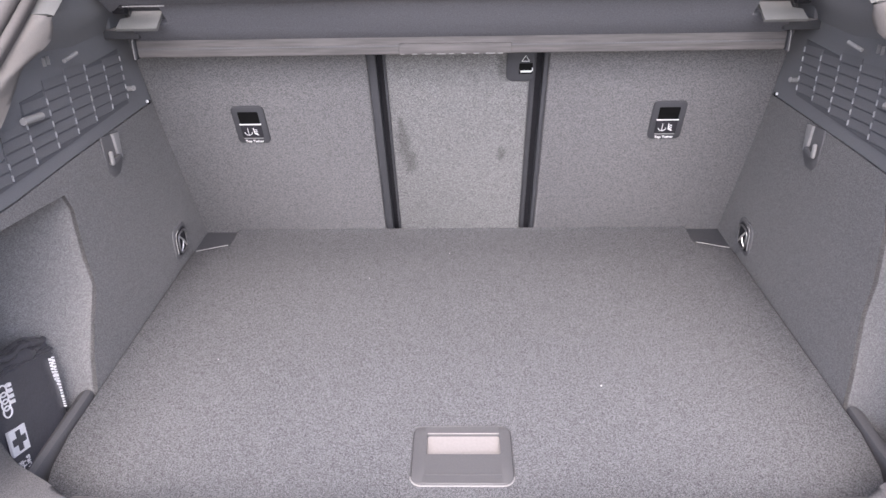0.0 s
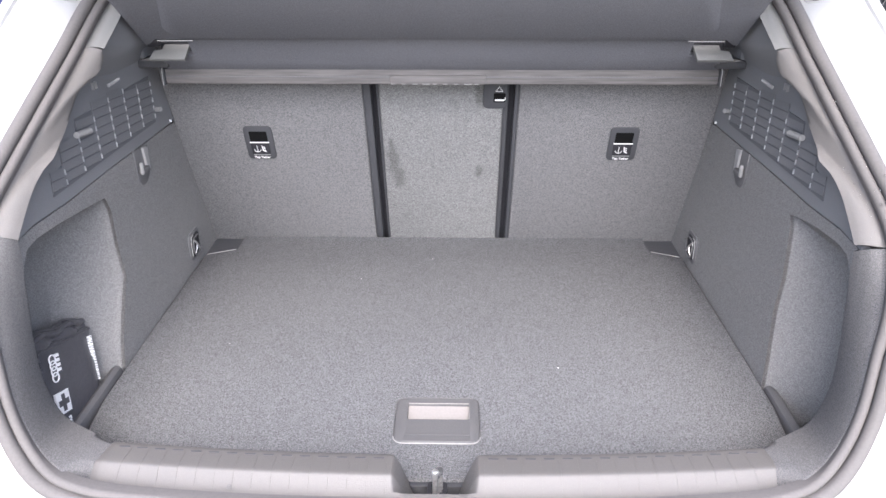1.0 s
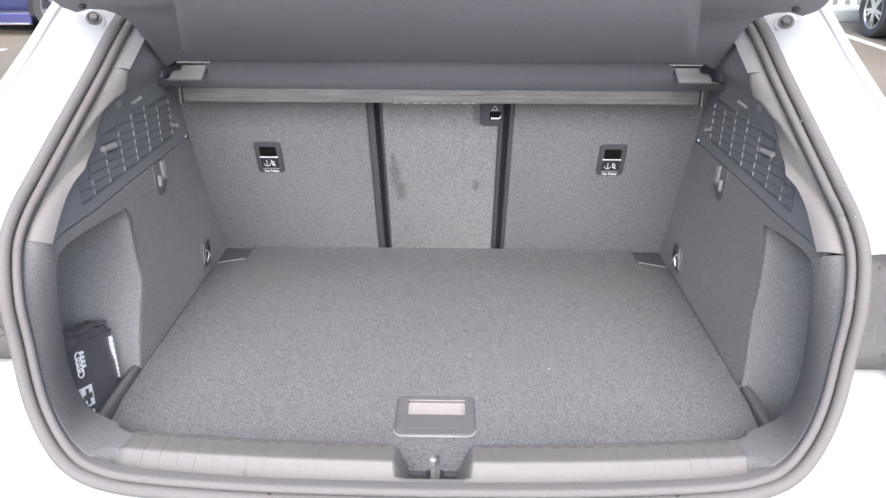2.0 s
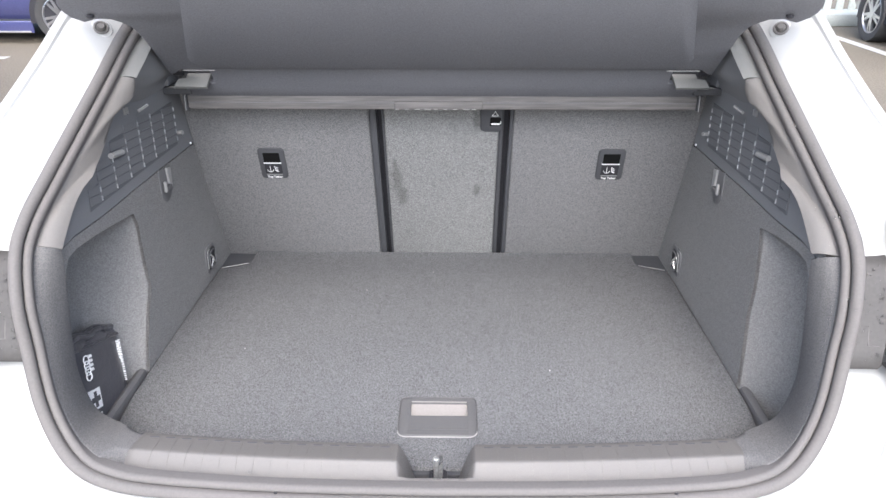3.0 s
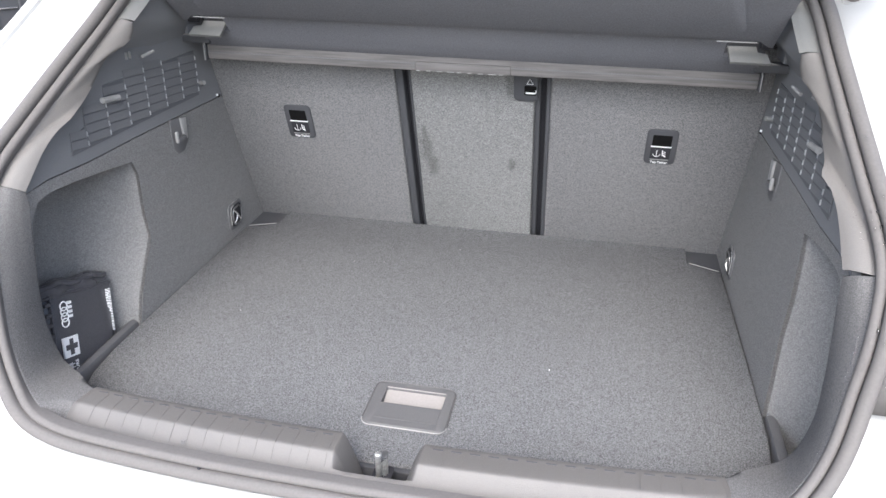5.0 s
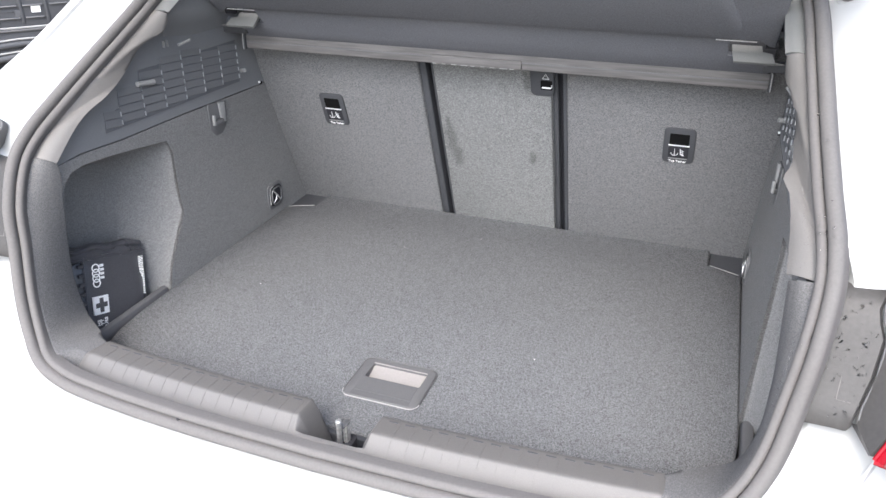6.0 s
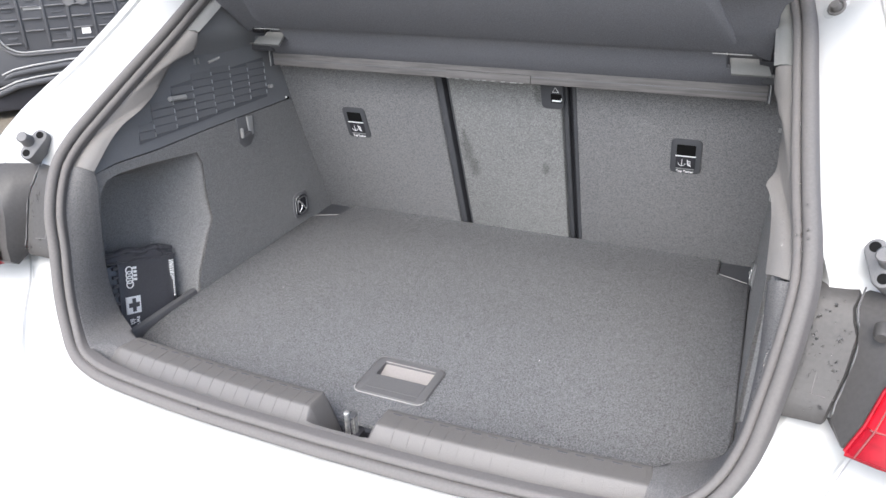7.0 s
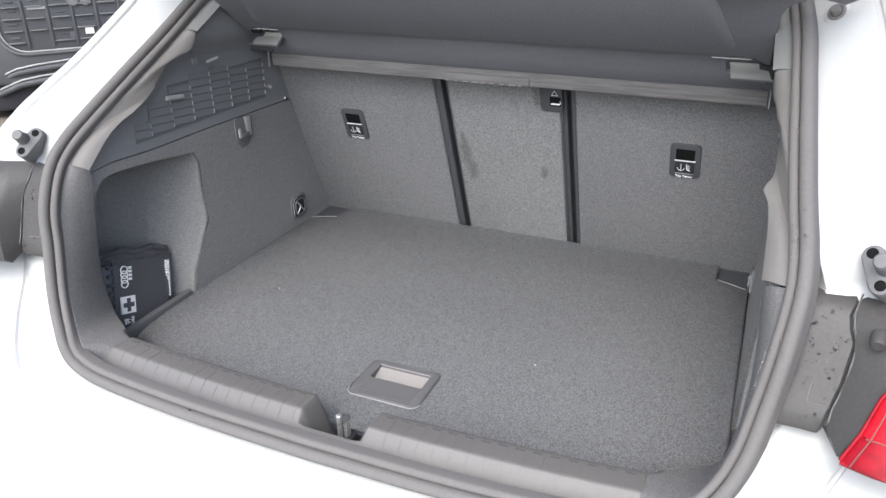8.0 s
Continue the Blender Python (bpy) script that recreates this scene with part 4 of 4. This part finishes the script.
def pouch(y, z, front):
    a, b = 2 * y / W, 2 * z / H
    puff = max(0, (1 - a ** 6)) * max(0, (1 - b ** 6))
    crease = .0022 * math.sin(26 * (a + .35 * b) + 2 * b * b) * max(0, -a - .2) + .0012 * noise.noise(Vector((y * 45, z * 45, front)))
    return (-.006 + .010 * puff + crease * puff) if front > 0 else (-.050 - .006 * puff)


def fall(j):
    """How far the pouch's side strip falls back behind its zip."""
    return max(0.0, 1 - j / 2)


bm = bmesh.new()
for fr_ in (1, -1):
    loft([[KR @ Vector((pouch(W * (j / n - .5), H * (i / mrow - .5), fr_), W * (j / n - .5) - .024 * fall(j), H * (i / mrow - .5))) + KR.to_3x3() @ Vector((-.016 * fall(j) if fr_ > 0 else 0, 0, 0)) for j in range(n + 1)] for i in range(mrow + 1)], bm=bm)
bmesh.ops.remove_doubles(bm, verts=bm.verts, dist=.00005)
edges = [e for e in bm.edges if e.is_boundary]
bmesh.ops.bridge_loops(bm, edges=edges)
pbody = part("pouch", bm, NYLON, kit, angle=60)


def stick(pts, h=.0008):
    """A flat print on the pouch's face: (y, z) outline."""
    base = .0046
    return prism([KR @ Vector((base, y, z)) for y, z in pts], KR.to_3x3() @ Vector((-.003, 0, 0)), KR.to_3x3() @ Vector((h, 0, 0)))


part("top_fold", tube([KR @ Vector((-.018 + .004 * math.sin(k), W * (k / 12 - .5), H / 2 + .001 + .002 * math.sin(2.1 * k))) for k in range(-2, 13)], .013, 10), NYLON, pbody, "folded zip top")
part("zip", tube([KR @ Vector((-.004, W * (k / 12 - .5), H / 2 - .004 + .001 * math.sin(2.1 * k))) for k in range(-2, 13)], .0022, 8), NYLON, pbody, "raised zip piping")
part("zip", tube([KR @ Vector((-.004, -W / 2 + .002, H * (k / 12 - .5))) for k in range(13)], .0022, 8), NYLON, pbody, "raised zip piping")
part("zip", tube([KR @ Vector((-.014, W * (k / 12 - .5), H / 2 + .011 + .002 * math.sin(1.7 * k))) for k in range(-2, 13)], .0018, 8), NYLON, pbody, "raised zip piping")
for x, r in ((-.010, .0046), (-.022, .0058), (-.034, .0050)):
    part("fold", tube([KR @ Vector((x + .0025 * math.sin(1.3 * k + 40 * x), W * (k / 14 - .5), H / 2 + .012 + .0025 * math.sin(.9 * k + 90 * x))) for k in range(-2, 15)], r, 8), NYLON, pbody, "glossy fold of the flap")
for k in range(9):
    part("zip_tooth", box((-.0045, -W / 2 - .012, -.062 + .016 * k), (.0005, -W / 2 - .001, -.056 + .016 * k), .0012, m=KR), NYLON, pbody, "raised stitch ridge")
cy, cz, q = -.046, -.002, .0158
part("cross_field", stick([(cy - q, cz - q), (cy + q, cz - q), (cy + q, cz + q), (cy - q, cz + q)]), WHITEPRINT, pbody, "white square")
a, b = .0042, .0125
part("cross", stick([(cy + u, cz + v) for u, v in ((-a, -b), (a, -b), (a, -a), (b, -a), (b, a), (a, a), (a, b), (-a, b), (-a, a), (-b, a), (-b, -a), (-a, -a))], .0012), NYLON, pbody, "black cross")
for k in range(4):
    ring = [KR @ Vector((.0054, -.052 + .0074 * math.cos(t), .0630 - .0086 * k + .0068 * math.sin(t))) for t in [i * math.tau / 20 for i in range(20)]]
    part("printed_ring", tube(ring, .0011, 6, closed=True), WHITEPRINT, pbody, "white printed ring")
for z in (.043, .050, .057, .064):
    part("printed_bar", stick([(-.0405, z), (-.0345, z), (-.0345, z + .0042), (-.0405, z + .0042)]), WHITEPRINT, pbody, "white printed bar")
for y, z0, z1 in ((.057, .000, .070), (.0535, .032, .068), (.050, .040, .070)):
    z = z1
    while z > z0:
        l = rng.uniform(.0012, .004)
        part("printed_bar", stick([(y, z - l), (y + .0007, z - l), (y + .0007, z), (y, z)]), WHITEPRINT, pbody)
        z -= l + .0017
for y, z0, word in ((-.052, -.032, "HE"), (-.0445, -.032, "TT"), (-.036, -.032, "URS")):
    part("lettering", letters(word, .0085, KR @ Vector((.0052, y, z0)), KV, -KU), WHITEPRINT, pbody, "white printed letters", recalc=False)

# ---- tail lamp brackets, lamps and rubber buffers on the body ----
def bracket_edge(z, s):
    """Where the lamp bracket ends at height z: notched near the top, drawn in towards its foot."""
    cuts = ((.826, .588), (.842, .596), (.853, .5975), (.879, .606), (.9225, .612), (.934, .605), (.945, .604), (.958, .610), (.97, .612))
    wide = .016 if s < 0 else 0
    for (z0, x0), (z1, x1) in zip(cuts, cuts[1:]):
        if z <= z1:
            return x0 + (x1 - x0) * max(0.0, (z - z0) / (z1 - z0)) + wide
    return cuts[-1][1] + wide


for s in (-1, 1):
    rows = []
    for x, back, dy, dz in ((.530, 0, .006, -.004), (.550, 0, .003, -.002), (.572, 0, 0, 0), (0, .014, 0, 0), (0, .004, -.001, 0), (0, .0, .004, -.003)):
        pr = [(.640, .959), (.606, .960), (.588, .955), (.578, .944), (.570, .932), (.562, .918), (.544, .88), (.5265, .850), (.517, .834), (.518, .828), (.53, .826), (.60, .83)]
        rows.append([Vector((s * (x or bracket_edge(b, s) - back), a + dy, b + dz)) for a, b in pr])
    br = part("lamp_bracket", loft(rows), BRACKET, car, "dark grey wet plastic lamp bracket", angle=50)
    part("seam", tube([(s * .577, .5635, .918), (s * .576, .5450, .88), (s * .574, .5305, .856), (s * .588, .5300, .855), (s * .596, .5295, .854)], .0009, 6), RUBBER, br, "fine moulded seam")
    part("joint", tube([(s * (bracket_edge(z, s) + .001), y, z) for y, z in ((.60, .960), (.580, .946), (.571, .933), (.564, .9225), (.543, .879), (.5275, .853), (.5205, .842))], .0010, 8), HANDLE, br, "joint line")
    rows = []
    for (y, z), b, c in (((.60, .958), (.68, .57, .962), (.80, .56, .94)), ((.579, .946), (.668, .540, .945), (.80, .53, .92)), ((.570, .932), (.655, .530, .925), (.80, .52, .90)), ((.553, .90), (.636, .515, .890), (.80, .51, .86)), ((.5265, .850), (.618, .492, .850), (.80, .50, .83)), ((.519, .838), (.6065, .484, .829), (.80, .50, .81)), ((.528, .832), (.609, .498, .818), (.80, .51, .79))):
        a = (bracket_edge(z, s) + .002, y, z)
        rows.append([Vector((s * p[0], p[1], p[2])) for p in (a, tuple((u * .5 + v * .5) for u, v in zip(a, b)), b, c)])
    housing = part("lamp_housing", loft(rows), BRACKET, car, "dark lamp housing", angle=40)
    if s > 0:
        part("cap", tube([(.628, .552, .940), (.626, .539, .936), (.6255, .536, .935)], [.0085, .0080, .0060], 16), BRACKET, housing, "round plug in the housing")
    side = .013 if s < 0 else -.005
    deep = ((0, 0), (.006, -.008), (.05, -.022), (.12, -.008), (.17, .03))

    def lens_rows(edge):
        return [[Vector((s * (x + side + dx), y + dy, z)) for x, y, z in edge] for dx, dy in deep]

    upper = [(.674, .536, .946), (.661, .525, .925), (.641, .512, .890), (.629, .495, .856)]
    lower = [(.629, .495, .855), (.619, .485, .838), (.6145, .481, .829), (.617, .490, .820)]
    lamp = part("tail_lamp", loft(lens_rows(upper)), REDLENS, car, "glossy red tail lamp lens", angle=50)
    part("lower_lens", loft(lens_rows(lower)), DARKRED, lamp, "dark red lower strip of the lens")
    whole = [(x + side, y, z) for x, y, z in upper + lower[1:3]]
    part("lens_edge", tube([(s * x, y - .003, z) for x, y, z in whole], .0024, 8), DARKRED, lamp)
    part("lens_foot", tube([(s * (.615 + side + .03 * k), .479 - .012 * math.sin(k * .8), .827 - .001 * k) for k in range(6)], .0035, 8), DARKRED, lamp, "dark red lower edge")
    part("lens_bar", tube([(s * (x + .008), y - .0105, z) for x, y, z in whole], .0011, 8), LENSGREY, lamp, "pale divider in the lens")
    part("lens_line", tube([(s * (.629 + side + .004 + .02 * k), .4865 - .006 * math.sin(k * .8), .8555) for k in range(7)], .0012, 8), LENSGREY, lamp, "fine line across the lens")
    rd = random.Random(11 + s)
    for k in range(64):
        f = rd.uniform(0, 1)
        z = .953 - f * .118
        x = rd.uniform(.548 + .012 * (1 - f), bracket_edge(z, s) - .004)
        lower, upper = next((p, q) for p, q in (((.524, .846), (.544, .88)), ((.544, .88), (.562, .918)), ((.562, .918), (.578, .944)), ((.578, .944), (.588, .955))) if z <= q[1])
        y = lower[0] + (upper[0] - lower[0]) * (z - lower[1]) / (upper[1] - lower[1]) - .0004
        bm = bmesh.new()
        bmesh.ops.create_icosphere(bm, subdivisions=1, radius=rd.choice((.0006, .0008, .0010, .0013, .0020)), matrix=Matrix.Translation((s * x, y, z)) @ Matrix.Rotation(rd.uniform(-.9, .9), 4, 'Y') @ Matrix.Diagonal((1, .5, rd.uniform(.8, 3.2), 1)))
        part("raindrop", bm, DROPLET, br)
    # rubber buffer
    base = Vector((s * (.613 if s < 0 else .619), .588, .993))
    ax = Vector((-s * .406, -.718, .567)).normalized()
    uu = Vector((-s * .284, .688, .668)).normalized()
    vv = ax.cross(uu)
    d1 = uu
    d2 = ax.cross(d1)
    plate = [base + d2 * a + d1 * b for a, b in rounded(.024, .056, .0118, 6)]
    bf = part("buffer", prism(plate, ax * -.02, ax * .012, .004), PLASTIC, car, "black rubber stop buffer with screw hole")
    foot = base - d2 * s * .010
    part("stem", tube([foot, foot + ax * .014, foot + ax * .020, foot + ax * .032, foot + ax * .0345, foot + ax * .0347], [.0115, .0105, .0084, .0090, .0072, .003], 18), PLASTIC, bf)
    # Flat discs; the shade of open holes is put into their colour.
    for q in (-1, 1):
        part("hole", tube([base + d1 * q * .018 + ax * .0105, base + d1 * q * .018 + ax * .0123], .0060, 14), CAVITY, bf)
    # upper stop bolt
    b2 = Vector((s * .551, .925, 1.205))
    up = part("stop_bolt", tube([b2 - ax * .006, b2 + ax * .002, b2 + ax * .004], [.018, .0175, .015], 24), PAINT, car, "pale round plate with a stop bolt")
    part("bolt", tube([b2 + ax * .003, b2 + ax * .009, b2 + ax * .014], [.0075, .007, .005], 14), GREYPLASTIC, up, "grey bolt head")
    part("bolt_ring", tube([b2 + ax * .006 + (uu * math.cos(t) + vv * math.sin(t)) * .010 for t in [i * math.tau / 16 for i in range(16)]], .0022, 6, closed=True), GREYPLASTIC, up, "grey ring")


# ---- neighbours ----
def parked_car(name, at, turn, paint, label, rim_mat=RIM):
    """A plain parked hatchback of 4.3 m, its nose along local +y."""
    t = thing(name, (0, 0, 0), label, "car", "parked cars")
    def sect(y, k, roof):
        low = [(0, .24), (.55, .24), (.80, .27), (.87, .38), (.89, .55), (.885, .72), (.87, .86), (.84, .93)]
        top = [(.80 - .14 * roof, .93 + .24 * roof), (.74 - .18 * roof, .95 + .42 * roof), (.5, .97 + .49 * roof), (0, .98 + .51 * roof)]
        half = [Vector((x * k, y, z)) for x, z in low + top]
        return half + [Vector((-p.x, p.y, p.z)) for p in half[1:-1]][::-1]
    rows = [sect(-2.12, .80, .0), sect(-2.05, .90, .15), sect(-1.75, .97, .75), sect(-1.2, 1, .97), sect(-.2, 1, 1), sect(.5, 1, .85), sect(1.05, 1, .1), sect(1.6, .98, .0), sect(2.0, .92, -.25), sect(2.15, .78, -.4)]
    bm = loft(rows, closed=True)
    bm.verts.ensure_lookup_table()
    n = len(rows[0])
    bm.faces.new(bm.verts[:n][::-1])
    bm.faces.new(bm.verts[-n:])
    part("body", bm, paint, t, angle=50)
    for f in (-1, 1):
        part("side_window", prism([(f * .84, -1.45, .98), (f * .84, .75, .98), (f * .70, .15, 1.32), (f * .70, -1.15, 1.32)], (0, 0, 0), (f * .012, 0, 0), .004), WINDOW, t)
        if paint is not BLUEPAINT:
            part("sill_strip", box((min(f * .86, f * .90), -1.0, .235), (max(f * .86, f * .90), 1.0, .30), .01), BLACK, t)
        else:
            part("side_skirt", box((min(f * .86, f * .897), -.98, .125), (max(f * .86, f * .897), .96, .262), .012), paint, t, "painted side skirt")
            part("sill_line", box((min(f * .885, f * .905), -.98, .128), (max(f * .885, f * .905), .93, .150), .004), RIM, t, "bright sill line")
        for wy in (-1.3, 1.32):
            arch = [(f * .885, wy + .37 * math.cos(a), .32 + .37 * math.sin(a)) for a in [i * math.pi / 16 for i in range(17)]]
            part("arch", prism(arch + [(f * .885, wy - .37, .235), (f * .885, wy + .37, .235)], (-f * .02, 0, 0), (f * .012, 0, 0)), BLACK, t, "dark wheel arch")
            wheel(t, f * .905, wy, f, .315, 5, rim_mat)
    t.matrix_world = Matrix.Translation(at) @ Matrix.Rotation(radians(turn), 4, "Z")
    return t


parked_car("parked_car", (-5.84, 9.455, 0), -90, BLUEPAINT, "blue hatchback parked across the car park")
parked_car("parked_car", (5.71, 7.50, 0), 178, GREYPAINT, "grey car with alloy wheels parked beside the fence")
dark = parked_car("parked_car", (-5.55, 5.0, 0), -129.7, DARKPAINT, "black car with a ribbed front grille parked in the next bay")
gy = 2.17
fo = on((-.125, gy, .715), (1, 0, 0), (0, 0, 1), rounded(1.25, .54, .15, 8))
part("bumper_skin", prism(on((0, gy - .03, .38), (1, 0, 0), (0, 0, 1), rounded(1.5, .29, .06)), (0, -.2, 0), (0, .025, 0), .02), GRILLE, dark, "dark plastic lower bumper")
# Dark box added below the bumper; it also stands for the underbody shadow.
part("valance_shade", box((-.78, gy - .5, .05), (.78, gy - .06, .27), .03), BLACK, dark, "dark box for the lower valance and the underbody shadow")
front_grille = part("front_grille", prism(fo, (0, -.25, 0), (0, .004, 0), .01), GRILLE, dark, "black plastic ribbed front grille")
part("grille_border", tube([p + Vector((0, .012, 0)) for p in fo], .006, 8, closed=True), PALEGREY, front_grille, "pale border")
part("grille_border", tube([Vector((-.125 + (p.x + .125) * 1.03, p.y + .004, .715 + (p.z - .715) * 1.06)) for p in fo], .010, 8, closed=True), PLASTIC, front_grille, "dark outer border")
rg = random.Random(21)
for k in range(8):
    x = -.70 + k * .149
    part("grille_bar", box((x - .009, gy, .47), (x + .009, gy + .014, .96), .004), GRILLE, front_grille)
for j in range(6):
    z = .505 + j * .076
    for k in range(8):
        x = -.70 + k * .149
        if j == 0 and k % 3 == 0:
            continue
        a, b = x + .012 + rg.uniform(0, .012), x + .137 - rg.uniform(0, .012)
        part("grille_slat", box((a, gy, z - .004), (min(b, .47), gy + .022, z + .003), .0025), PLASTIC, front_grille)
        if rg.random() < .5:
            zz = z + rg.uniform(.02, .05)
            part("grille_recess", box((a + .02, gy, zz), (min(b, .47) - .03, gy + .009, zz + rg.uniform(.006, .018)), .002), GRILLE, front_grille)
for z, d in ((.372, .018), (.292, .012)):
    part("bumper_lip", tube([(-.75, gy - .06, z - .02), (-.5, gy, z), (.1, gy + d, z + .004), (.33, gy + d, z - .012), (.45, gy + d - .006, z - .03), (.60, gy - .03, z - .09)], .006, 8), PALEGREY, dark, "pale edge")
    part("bumper_lip", tube([(-.75, gy - .08, z - .055), (-.5, gy - .02, z - .035), (.1, gy, z - .03), (.33, gy, z - .046), (.45, gy - .01, z - .06), (.60, gy - .05, z - .12)], .024, 10), GRILLE, dark)
part("sticker", box((-.068, gy + .004, .533), (-.014, gy + .012, .574)), WHITEPRINT, front_grille, "small white sticker")
part("sticker", box((.20, gy + .004, .712), (.31, gy + .012, .730)), PALEGREY, front_grille, "pale grey label")
part("recess", box((.035, gy, .49), (.085, gy + .010, .555), .003), GRILLE, front_grille)
for x in (.03, -.05):
    part("cap", tube([(x, gy + .002, .755), (x, gy + .02, .755)], .035, 14), PLASTIC, front_grille, "round cap")

fence = thing("fence", (7.0, 10.6, 0), "pale painted palisade fence on a low concrete kerb", "fence")
part("kerb", box((3.2, 10.12, 0), (12.0, 10.75, .16), .02), FENCEPAINT, fence)
for z in (.42, .95):
    part("rail", box((3.2, 10.62, z), (12.0, 10.66, z + .06), .005), FENCEPAINT, fence)
for k in range(51):
    x = 3.28 + k * .17
    part("post", prism([(x - .05, 10.60, .14), (x + .05, 10.60, .14), (x + .05, 10.60, 1.3), (x, 10.60, 1.36), (x - .05, 10.60, 1.3)], (0, -.008, 0), (0, .008, 0)), FENCEPAINT, fence)
